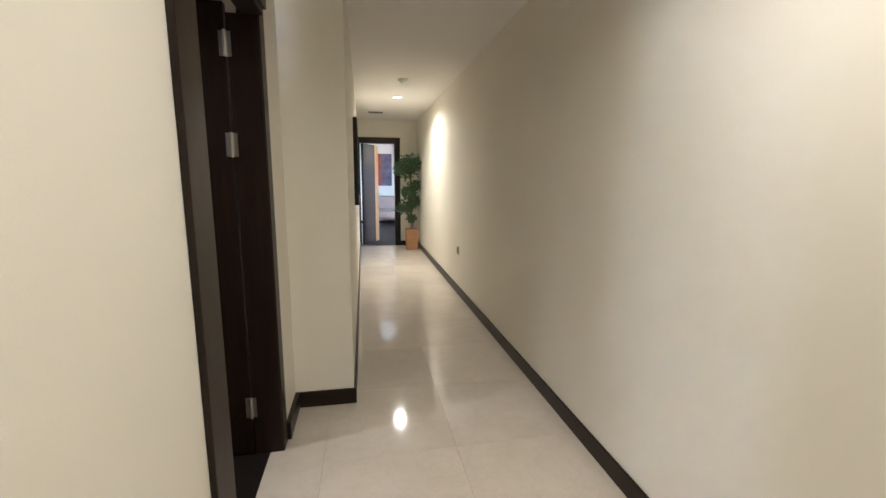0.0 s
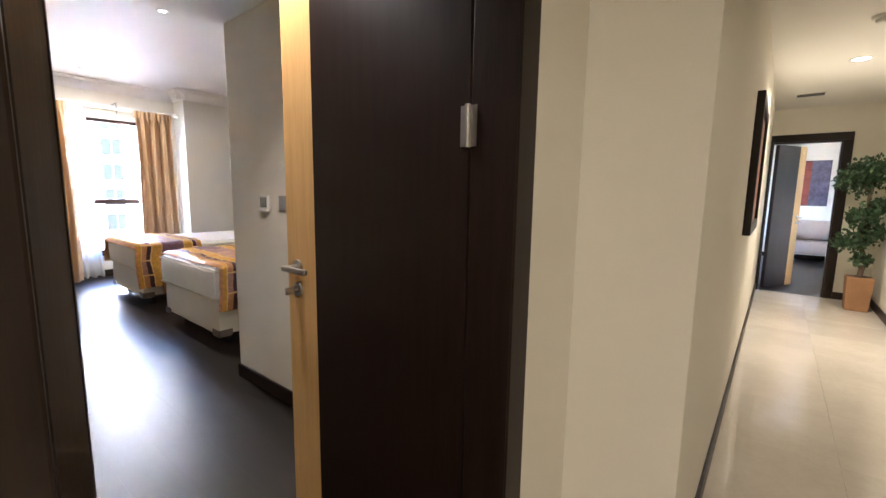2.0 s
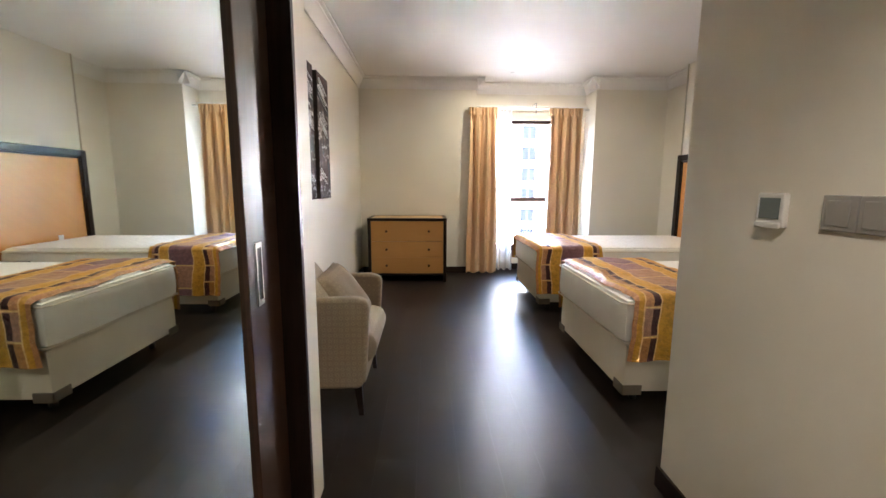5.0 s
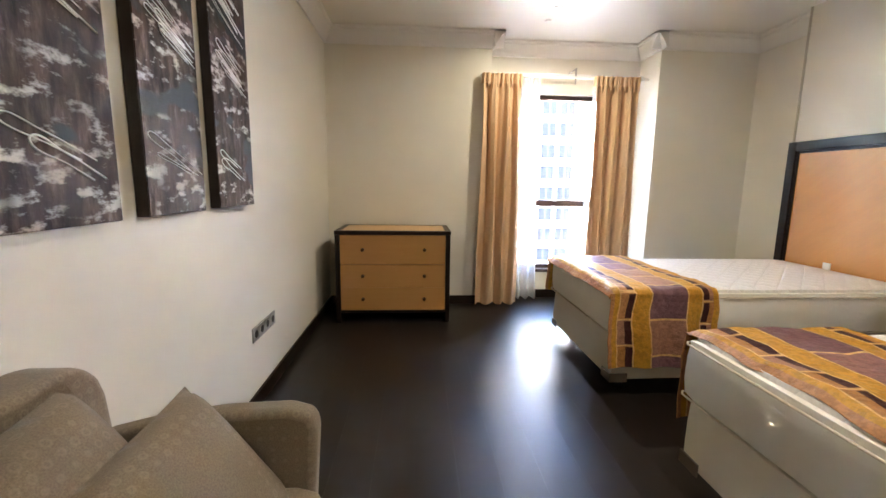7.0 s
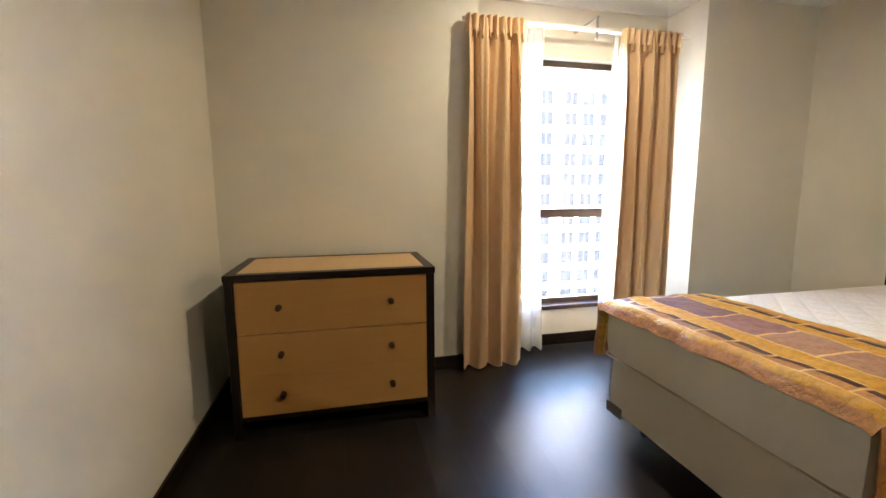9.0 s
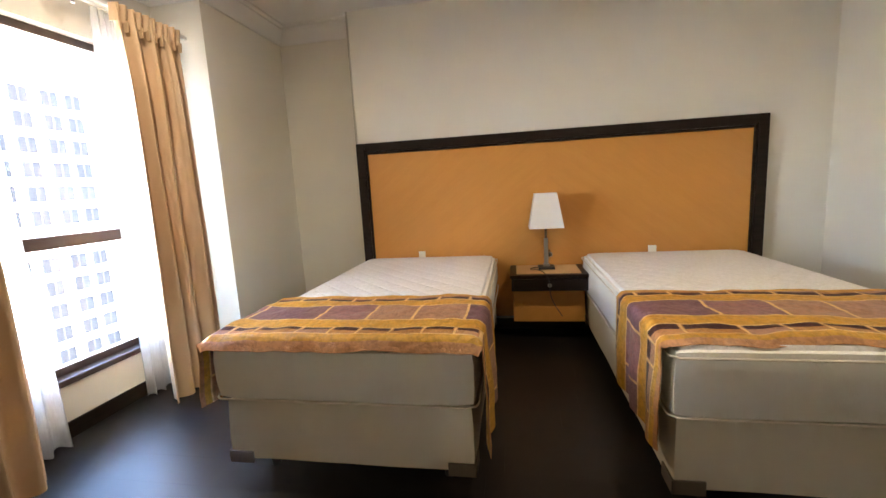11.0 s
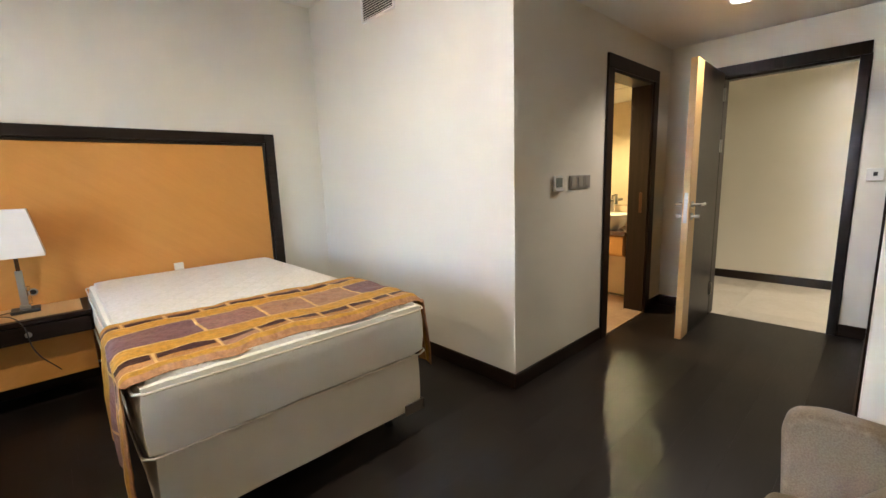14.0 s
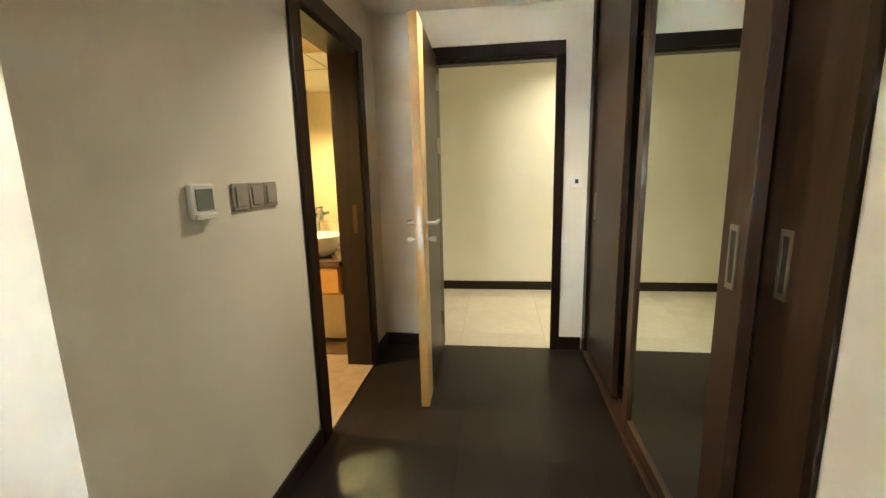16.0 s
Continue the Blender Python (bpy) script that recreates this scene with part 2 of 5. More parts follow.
def upholstery():
    """Taupe cloth woven with small pale rings."""
    m, n, l, b = graph("taupe ring-pattern upholstery")
    vec = mapped(n, l, (1, 1, 1))
    v = n.new("ShaderNodeTexVoronoi")
    v.inputs["Scale"].default_value, v.inputs["Randomness"].default_value = 31, 0.08
    l.new(vec, v.inputs["Vector"])
    ring = ramp(n, l, v.outputs["Distance"], [(0.0, (0, 0, 0)), (0.16, (0, 0, 0)), (0.26, (1, 1, 1)), (0.36, (0, 0, 0))])
    base = ramp(n, l, noise_tex(n, l, vec, 260, 2), [(0.3, (0.215, 0.165, 0.108)), (0.7, (0.30, 0.238, 0.162))])
    l.new(mixed(n, l, calc(n, l, "MULTIPLY", ring, 0.30), base, (0.46, 0.38, 0.27)), b.inputs["Base Color"])
    b.inputs["Roughness"].default_value = 0.85
    b.inputs["Sheen Weight"].default_value = 0.2
    bumped(n, l, b, noise_tex(n, l, vec, 320, 2), 0.3, 0.002)
    return m


def runner_cloth():
    """Woven bed scarf: gold stripes, mauve blocks and dark dashes; u runs along it, v across."""
    m, n, l, b = graph("gold and mauve jacquard")
    uv = n.new("ShaderNodeTexCoord")
    sep = n.new("ShaderNodeSeparateXYZ")
    l.new(uv.outputs["UV"], sep.inputs[0])
    u, v = sep.outputs[0], sep.outputs[1]
    gold, peach, mauve, plum, dark, cream = (0.53, 0.29, 0.055), (0.46, 0.235, 0.11), (0.27, 0.140, 0.140), (0.18, 0.095, 0.115), (0.045, 0.010, 0.014), (0.70, 0.47, 0.22)

    def cells(scale, seed):
        """Uneven lengths along u: a random value for each, and the distance to its ends."""
        out = []
        for feature in ("F1", "DISTANCE_TO_EDGE"):
            t = n.new("ShaderNodeTexVoronoi")
            t.voronoi_dimensions, t.feature = "1D", feature
            t.inputs["Scale"].default_value, t.inputs["Randomness"].default_value = 1.0, 0.92
            l.new(calc(n, l, "MULTIPLY_ADD", u, scale, seed), t.inputs["W"])
            out.append(t.outputs["Distance"] if feature != "F1" else t.outputs["Color"])
        chan = n.new("ShaderNodeSeparateColor")
        l.new(out[0], chan.inputs[0])
        return chan.outputs[0], out[1]

    def between(x, lo, hi):
        return calc(n, l, "MULTIPLY", calc(n, l, "GREATER_THAN", x, lo), calc(n, l, "LESS_THAN", x, hi))

    base = ramp(n, l, v, [(0, peach), (0.035, gold), (0.085, peach), (0.225, gold), (0.385, mauve), (0.715, gold), (0.86, peach), (0.95, gold)], True)
    pick, edge = cells(8, 3.3)
    blocks = ramp(n, l, pick, [(0, mauve), (0.34, plum), (0.55, (0.36, 0.20, 0.14)), (0.72, (0.25, 0.15, 0.15)), (0.86, mauve)], True)
    middle = between(v, 0.385, 0.715)
    col = mixed(n, l, middle, base, blocks)
    col = mixed(n, l, calc(n, l, "MULTIPLY", calc(n, l, "LESS_THAN", edge, 0.026), between(v, 0.375, 0.725)), col, cream)
    for lo, hi, d0, d1, scale, seed in ((0.085, 0.225, 0.160, 0.222, 14, 1.1), (0.86, 0.95, 0.860, 0.915, 13, 5.9)):
        pick, edge = cells(scale, seed)
        col = mixed(n, l, between(v, lo, hi), col, ramp(n, l, pick, [(0, peach), (0.4, (0.40, 0.20, 0.075)), (0.75, (0.36, 0.20, 0.14))], True))
        col = mixed(n, l, calc(n, l, "MULTIPLY", between(v, d0, d1), calc(n, l, "GREATER_THAN", edge, 0.07)), col, dark)
        col = mixed(n, l, calc(n, l, "MULTIPLY", between(v, lo, hi), calc(n, l, "LESS_THAN", edge, 0.035)), col, cream)
    for p in (0.085, 0.225, 0.38, 0.72, 0.855):
        col = mixed(n, l, between(v, p - 0.006, p + 0.006), col, cream)
    vec = mapped(n, l, (1, 1, 1))
    figure = noise_tex(n, l, vec, 38, 3, 0.7)
    col = mixed(n, l, 0.35, col, ramp(n, l, figure, [(0.42, (0.50, 0.48, 0.48)), (0.55, (1.2, 1.15, 1.1))]), "MULTIPLY")
    hsv = n.new("ShaderNodeHueSaturation")
    hsv.inputs["Value"].default_value = 1.08
    hsv.inputs["Saturation"].default_value = 1.06
    l.new(col, hsv.inputs["Color"])
    l.new(hsv.outputs[0], b.inputs["Base Color"])
    b.inputs["Roughness"].default_value = 0.5
    creases = calc(n, l, "ABSOLUTE", calc(n, l, "SUBTRACT", noise_tex(n, l, mapped(n, l, (1, 0.6, 1)), 11, 4, 0.6), 0.5))
    bumped(n, l, b, calc(n, l, "MULTIPLY_ADD", noise_tex(n, l, vec, 240, 2), 0.03, calc(n, l, "POWER", creases, 0.6)), 0.55, 0.02)
    return m


def quilt():
    """White damask ticking with a lozenge quilting."""
    m, n, l, b = graph("white quilted ticking")
    vec = mapped(n, l, (1, 1, 1))
    sep = n.new("ShaderNodeSeparateXYZ")
    l.new(vec, sep.inputs[0])
    waves = []
    for s in (1, -1):
        d = calc(n, l, "MULTIPLY", calc(n, l, "ADD", sep.outputs[0], calc(n, l, "MULTIPLY", sep.outputs[1], s)), 20.0)
        waves.append(calc(n, l, "ABSOLUTE", calc(n, l, "SINE", d)))
    dents = calc(n, l, "MINIMUM", waves[0], waves[1])
    height = calc(n, l, "POWER", dents, 0.45)
    cloth = noise_tex(n, l, vec, 55, 4)
    l.new(ramp(n, l, cloth, [(0.35, (0.78, 0.75, 0.71)), (0.6, (0.86, 0.83, 0.80))]), b.inputs["Base Color"])
    b.inputs["Roughness"].default_value = 0.65
    bumped(n, l, b, calc(n, l, "ADD", height, calc(n, l, "MULTIPLY", cloth, 0.15)), 0.55, 0.012)
    return m


def painting():
    """Brown abstract: rust smears above, a slanting slate band, white dabs below."""
    m, n, l, b = graph("abstract brown and slate painting")
    info = n.new("ShaderNodeObjectInfo")
    own = mapped(n, l, (1, 1, 1))
    add = n.new("ShaderNodeVectorMath")
    add.operation = "ADD"
    l.new(own, add.inputs[0])
    l.new(calc(n, l, "MULTIPLY", info.outputs["Random"], 23.0), add.inputs[1])
    sep = n.new("ShaderNodeSeparateXYZ")
    l.new(own, sep.inputs[0])

    def scaled(size, scale, detail, rough):
        flat = n.new("ShaderNodeMapping")
        flat.inputs["Scale"].default_value = size
        l.new(add.outputs[0], flat.inputs[0])
        return noise_tex(n, l, flat.outputs[0], scale, detail, rough)

    runs, dabs = scaled((26, 8, 7), 1.0, 5, 0.62), scaled((11, 8, 24), 1.0, 4, 0.6)
    broad, patch = scaled((1, 1, 1), 5.0, 3, 0.5), scaled((1, 1, 1.6), 4.0, 2, 0.4)
    brown = ramp(n, l, runs, [(0.32, (0.014, 0.008, 0.006)), (0.50, (0.050, 0.029, 0.023)), (0.62, (0.10, 0.066, 0.055)), (0.74, (0.25, 0.19, 0.17))])
    rust = mixed(n, l, ramp(n, l, broad, [(0.45, (0, 0, 0)), (0.6, (1, 1, 1))]), brown, (0.085, 0.030, 0.020))
    # height above the middle line of the slate band, which falls towards -x
    rise = calc(n, l, "SUBTRACT", sep.outputs[2], calc(n, l, "MULTIPLY_ADD", sep.outputs[0], 0.38, 0.87))
    rise = calc(n, l, "ADD", rise, calc(n, l, "MULTIPLY_ADD", runs, 0.10, -0.05))
    above = ramp(n, l, rise, [(0.10, (0, 0, 0)), (0.13, (1, 1, 1))])
    below = ramp(n, l, rise, [(-0.17, (1, 1, 1)), (-0.13, (0, 0, 0))])
    slate = ramp(n, l, scaled((5, 5, 5), 3.0, 3, 0.5), [(0.3, (0.016, 0.016, 0.018)), (0.7, (0.034, 0.035, 0.038))])
    white = calc(n, l, "MULTIPLY", ramp(n, l, dabs, [(0.54, (0, 0, 0)), (0.64, (1, 1, 1))]), ramp(n, l, broad, [(0.38, (0, 0, 0)), (0.52, (1, 1, 1))]))
    low = mixed(n, l, white, brown, (0.56, 0.52, 0.49))
    low = mixed(n, l, ramp(n, l, patch, [(0.62, (0, 0, 0)), (0.66, (1, 1, 1))]), low, (0.055, 0.060, 0.062))
    col = mixed(n, l, above, slate, rust)
    col = mixed(n, l, below, col, low)
    l.new(col, b.inputs["Base Color"])
    b.inputs["Roughness"].default_value = 0.5
    b.inputs["Specular IOR Level"].default_value = 0.15
    bumped(n, l, b, calc(n, l, "ADD", runs, dabs), 0.5, 0.005)
    return m


M_MARBLE, M_MIRROR, M_SHEER, M_CHAIR, M_RUNNER, M_QUILT, M_ART = marble(), mirror_mat(), sheer(), upholstery(), runner_cloth(), quilt(), painting()
M_GLASS = glass("clear grey window glass", (0.80, 0.81, 0.83))
M_CRYSTAL = glass("crystal", (0.95, 0.96, 0.97), 0.02)
M_LAMPGLOW = glow("lit diffuser", (1.0, 0.92, 0.80), 0.2)
M_SCREEN = plain("grey lcd", (0.16, 0.19, 0.18), 0.15, var=0.05, bump=0.0)


# ---- mesh helpers ----
def box(bm, x0, x1, y0, y1, z0, z1, bevel=0.0, segs=2):
    r = bmesh.ops.create_cube(bm, size=1)
    for v in r["verts"]:
        v.co = Vector(((x0 + x1) / 2 + v.co.x * (x1 - x0), (y0 + y1) / 2 + v.co.y * (y1 - y0), (z0 + z1) / 2 + v.co.z * (z1 - z0)))
    if bevel:
        edges = list({e for v in r["verts"] for e in v.link_edges})
        bmesh.ops.bevel(bm, geom=edges, offset=bevel, segments=segs, affect="EDGES", profile=0.5)
    return bm


def cyl(bm, place, r1, r2, depth, axis="z", segs=20, bevel=0.0):
    turn = {"z": Matrix(), "x": Matrix.Rotation(radians(90), 4, "Y"), "y": Matrix.Rotation(radians(-90), 4, "X")}[axis]
    r = bmesh.ops.create_cone(bm, cap_ends=True, segments=segs, radius1=r1, radius2=r2, depth=depth, matrix=Matrix.Translation(place) @ turn)
    if bevel:
        rim = [e for e in {e for v in r["verts"] for e in v.link_edges} if any(len(f.verts) > 4 for f in e.link_faces)]
        bmesh.ops.bevel(bm, geom=rim, offset=bevel, segments=2, affect="EDGES", profile=0.5)
    return bm


def prism(bm, points, a0, a1, axis="x", bevel=0.0, segs=3):
    """Extrudes an outline along an axis. Outline pairs are (y, z) for x, (x, z) for y, (x, y) for z."""
    put = {"x": lambda a, p: (a, p[0], p[1]), "y": lambda a, p: (p[0], a, p[1]), "z": lambda a, p: (p[0], p[1], a)}[axis]
    lo, hi = [bm.verts.new(put(a0, p)) for p in points], [bm.verts.new(put(a1, p)) for p in points]
    faces = [bm.faces.new(lo), bm.faces.new(hi[::-1])]
    for i in range(len(points)):
        j = (i + 1) % len(points)
        faces.append(bm.faces.new((lo[i], hi[i], hi[j], lo[j])))
    bmesh.ops.recalc_face_normals(bm, faces=faces)
    if bevel:
        bmesh.ops.bevel(bm, geom=list({e for f in faces for e in f.edges}), offset=bevel, segments=segs, affect="EDGES", profile=0.5)
    return bm


def sheet(bm, fn, nu, nv, thick=0.0):
    """A grid of points fn(u, v); with a thickness it becomes a closed cloth. Lays a UV map."""
    uv = bm.loops.layers.uv.verify()
    grid = [[bm.verts.new(fn(i / nu, j / nv)) for j in range(nv + 1)] for i in range(nu + 1)]
    for i in range(nu):
        for j in range(nv):
            f = bm.faces.new((grid[i][j], grid[i + 1][j], grid[i + 1][j + 1], grid[i][j + 1]))
            for lp, (a, c) in zip(f.loops, ((i, j), (i + 1, j), (i + 1, j + 1), (i, j + 1))):
                lp[uv].uv = (a / nu, c / nv)
    if thick:
        bmesh.ops.recalc_face_normals(bm, faces=bm.faces[:])
        bmesh.ops.solidify(bm, geom=bm.faces[:], thickness=thick)
    return bm


def mesh_of(name, bm, material, smooth=True):
    data = bpy.data.meshes.new(name)
    if smooth:
        for f in bm.faces:
            f.smooth = True
        for e in bm.edges:
            if len(e.link_faces) == 2 and e.calc_face_angle(0) > radians(40):
                e.smooth = False
        for f in bm.faces:      # broad flat faces beside narrow bevels stay flat
            near = [g for e in f.edges if e.smooth for g in e.link_faces if g is not f]
            if near and all(f.calc_area() > 2.5 * g.calc_area() for g in near):
                f.smooth = False
    bm.to_mesh(data)
    bm.free()
    data.materials.append(material)
    return data


def part(name, bm, material, parent, label=""):
    ob = new(name, mesh_of(name, bm, material))
    ob.parent = parent
    return tagged(ob, label)


def thing(name, place, label, category, group=""):
    """An empty at the base of a thing, to carry its parts (in the thing's own coordinates)."""
    ob = new(name)
    ob.empty_display_size = 0.1
    ob.matrix_world = place if isinstance(place, Matrix) else Matrix.Translation(place)
    return tagged(ob, label, category, group)


def solid(name, bm, material, label, category, place=None, kind="", group=""):
    ob = new(name, mesh_of(name, bm, material))
    if place is not None:
        ob.matrix_world = place if isinstance(place, Matrix) else Matrix.Translation(place)
    return tagged(ob, label, category, group, kind)


def B(*boxes, bevel=0.0, segs=2):
    bm = bmesh.new()
    for b in boxes:
        box(bm, *b, bevel=bevel, segs=segs)
    return bm


def setting(name, bm, material, label, category):
    return solid(name, bm, material, label, category, kind="structure")


# ---- the shell: corridor, entry, bedroom, bathroom, far room ----
CH, EH, RH = 2.48, 2.345, 2.81      # ceilings: corridor, entry, bedroom
WX0, WX1, WX2 = -0.215, -0.13, -0.150   # wall with the bedroom door, set back a little beyond it
DS, DN, DH = 1.12, 1.975, 2.03     # that door's opening
BX0, BX1 = -1.355, -0.585            # bathroom door's opening
YN, YB = 2.41, 2.57                # wall between entry and bathroom
TOP = 3.0

setting("wall_corridor_right", B((1.35, 1.5, -4.0, 8.62, -0.1, TOP)), M_WALL, "long cream painted corridor wall", "wall")
setting("wall_corridor_left", B((0.02, 0.185, 2.375, 8.5, -0.1, TOP)), M_WALL, "cream painted corridor wall beyond the bedroom door", "wall")
setting("wall_corridor_return", B((WX2, 0.02, 2.375, 2.47, -0.1, TOP)), M_WALL, "short cream return wall beside the bedroom door", "wall")
setting("wall_bedroom_door", B((WX0, WX1, -4.0, DS, -0.1, TOP), (WX0, WX2, DN, YN, -0.1, TOP), (WX0, WX1, DS, DN, DH, TOP)), M_WALL, "cream wall with the bedroom doorway", "wall")
setting("wall_corridor_back", B((-0.25, 1.5, -4.12, -4.0, -0.1, TOP)), M_WALL, "plain cream wall closing the corridor", "wall")
setting("wall_corridor_end", B((0.02, 0.20, 8.5, 8.62, -0.1, TOP), (0.92, 1.36, 8.5, 8.62, -0.1, TOP), (0.20, 0.92, 8.5, 8.62, 2.06, TOP)), M_WALL, "cream end wall of the corridor with a doorway", "wall")
setting("wall_entry_north", B((-2.517, BX0, YN, YB, -0.1, TOP), (BX1, WX1, YN, YB, -0.1, TOP), (BX0, BX1, YN, YB, 2.03, TOP)), M_WALL, "cream wall with the bathroom doorway", "wall")
setting("wall_bedroom_east", B((-2.517, -2.40, YB, 4.78, -0.1, TOP)), M_WALL, "cream bedroom wall beside the beds", "wall")
setting("wall_headboard", B((-6.25, -2.517, 4.655, 4.90, -0.1, TOP)), M_WALL, "projecting cream wall behind the headboard", "wall")
setting("wall_bedroom_corner", B((-7.0, -6.25, 4.83, 4.95, -0.1, TOP)), M_WALL, "set-back cream wall beside the headboard", "wall")
setting("wall_window_pier", B((-7.53, -6.98, 3.80, 4.95, -0.1, TOP)), M_WALL, "cream pier beside the window", "wall")
W0, W1, WZ0, WZ1 = 2.42, 3.50, 0.335, 2.29
setting("wall_window", B((-7.53, -7.38, 2.11, W0, -0.1, TOP), (-7.53, -7.38, W1, 3.80, -0.1, TOP), (-7.53, -7.38, W0, W1, -0.1, WZ0), (-7.53, -7.38, W0, W1, WZ1, TOP)), M_WALL, "cream wall recess around the window", "wall")
setting("wall_dresser", B((-7.53, -7.12, 0.28, 2.11, -0.1, TOP)), M_WALL, "cream wall behind the chest of drawers", "wall")
setting("wall_bedroom_south", B((-7.12, -2.56, 0.28, 0.43, -0.1, TOP)), M_WALL, "cream bedroom wall with the triptych", "wall")
setting("wall_wardrobe_stub", B((-2.56, -2.388, 0.20, 0.955, -0.1, TOP), bevel=0.006, segs=3), M_WALL, "cream end wall of the wardrobe", "wall")
setting("wall_wardrobe_back", B((-2.415, WX0, 0.14, 0.24, -0.1, TOP)), M_WALL, "back wall of the wardrobe recess", "wall")
setting("wall_bathroom_east", B((-0.14, 0.02, YB, 4.6, -0.1, TOP)), M_BATHWALL, "beige tiled bathroom wall", "wall")
setting("wall_bathroom_north", B((-2.40, 0.02, 4.6, 4.7, -0.1, TOP)), M_BATHWALL, "beige tiled bathroom wall", "wall")
setting("wall_bathroom_west", B((-2.40, -2.37, YB, 4.6, -0.1, 2.32)), M_BATHWALL, "beige tiled bathroom wall", "wall")
FX0, FX1, FY = -1.6, 2.6, 13.0
# the opening is out of view, added to let daylight into the far room
setting("wall_far_room_west", B((FX0 - 0.1, FX0, 8.62, 10.7, -0.1, TOP), (FX0 - 0.1, FX0, 11.6, FY, -0.1, TOP), (FX0 - 0.1, FX0, 10.7, 11.6, -0.1, 0.6), (FX0 - 0.1, FX0, 10.7, 11.6, 2.2, TOP)), M_WALL, "cream wall of the far room with an unseen opening added for daylight", "wall")
setting("wall_far_room_east", B((FX1, FX1 + 0.1, 8.62, FY, -0.1, TOP)), M_WALL, "cream wall of the far room", "wall")
setting("wall_far_room_north", B((FX0 - 0.1, FX1 + 0.1, FY, FY + 0.1, -0.1, TOP)), M_WALL, "cream end wall of the far room", "wall")
setting("wall_far_room_south", B((FX0 - 0.1, 0.02, 8.5, 8.62, -0.1, TOP), (1.5, FX1 + 0.1, 8.5, 8.62, -0.1, TOP)), M_WALL, "cream wall of the far room", "wall")

setting("ceiling_corridor", B((WX1, 1.36, -4.0, 2.375, CH, CH + 0.1), (0.185, 1.36, 2.375, 8.5, CH, CH + 0.1)), M_CEIL, "flat painted corridor ceiling", "ceiling")
setting("ceiling_entry", B((-2.517, WX0, 0.24, YN, EH, TOP)), M_CEIL, "lowered painted entry ceiling", "ceiling")
setting("ceiling_bedroom", B((-7.53, -2.517, 0.28, 4.95, RH, TOP + 0.05)), M_CEIL, "white painted bedroom ceiling", "ceiling")
setting("ceiling_bathroom", B((-2.37, -0.14, YB, 4.6, 2.32, TOP)), M_CEIL, "white panelled bathroom ceiling", "ceiling")
setting("ceiling_far_room", B((FX0, FX1, 8.62, FY, 2.75, TOP)), M_CEIL, "white ceiling of the far room", "ceiling")

floor_corridor = setting("floor_corridor", B((-0.21, 1.36, -4.0, 8.5, -0.08, -0.006)), M_GROUT, "polished cream marble tile floor", "floor")
floor_bedroom = setting("floor_bedroom", B((-7.38, -0.21, 0.2, 4.83, -0.08, -0.006)), M_SUB, "near-black laminate plank floor with a satin sheen", "floor")
floor_bath = setting("floor_bathroom", B((-2.37, -0.14, YB, 4.6, -0.08, -0.006)), M_GROUT, "beige bathroom tile floor", "floor")
setting("floor_far_room", B((FX0, FX1, 8.5, FY, -0.08, 0)), M_PLANK, "dark floor of the far room", "floor")


# dark skirting boards
def skirt(x0, x1, y0, y1, height=0.095):
    setting("baseboard", B((x0, x1, y0, y1, 0, height), bevel=0.003), M_DARKH, "dark-stained wooden skirting board", "baseboard")


T = 0.014
skirt(1.35 - T, 1.35, -4.0, 8.5)
skirt(0.185, 0.185 + T, 2.375 - T, 8.5)
skirt(WX2, 0.185, 2.375 - T, 2.375)
skirt(WX2, WX2 + 0.024, DN + 0.08, 2.375 - T)
skirt(WX1, WX1 + T, -4.0, 1.008)
skirt(1.005, 1.35 - T, 8.5 - T, 8.5)
skirt(-2.517 - T, BX0 - 0.085, YN - T, YN)
skirt(BX1 + 0.085, WX0, YN - T, YN)
skirt(-2.517 - T, -2.517, YN, 4.655)
skirt(WX0 - T, WX0, DN + 0.085, YN - T)
skirt(WX0 - T, WX0, 0.97, 1.125)
skirt(-6.25, -2.517 - T, 4.655 - T, 4.655)
skirt(-6.25 - T, -6.25, 4.655 - T, 4.83)
skirt(-6.98, -6.25 - T, 4.83 - T, 4.83)
skirt(-6.98, -6.98 + T, 3.80 - T, 4.83 - T)
skirt(-7.38, -6.98, 3.80 - T, 3.80)
skirt(-7.38, -7.38 + T, 2.11, 3.80 - T)
skirt(-7.38, -7.12, 2.11, 2.11 + T)
skirt(-7.12, -7.12 + T, 0.43, 2.11 + T)
skirt(-7.12 + T, -2.56, 0.43, 0.43 + T)
skirt(-2.56 - T, -2.56, 0.43 + T, 0.955)
skirt(FX0, FX1, FY - T, FY)


# stepped plaster cornice round the bedroom ceiling
def cornice(x0, y0, x1, y1, nx, ny):
    bm = bmesh.new()
    prof = [(0, 0), (0, -0.15), (0.018, -0.15), (0.022, -0.125), (0.045, -0.095), (0.07, -0.055), (0.085, -0.045), (0.085, -0.028), (0.11, -0.02), (0.11, 0)]
    ends = []
    for k, (x, y) in enumerate(((x0, y0), (x1, y1))):
        ends.append([bm.verts.new((x + nx * d, y + ny * d, RH + h)) for d, h in prof])
    for i in range(len(prof) - 1):
        bm.faces.new((ends[0][i], ends[0][i + 1], ends[1][i + 1], ends[1][i]))
    bm.faces.new(ends[0]), bm.faces.new(ends[1][::-1])
    bmesh.ops.recalc_face_normals(bm, faces=bm.faces[:])
    setting("cornice", bm, M_CEIL, "stepped white plaster cornice", "cornice")


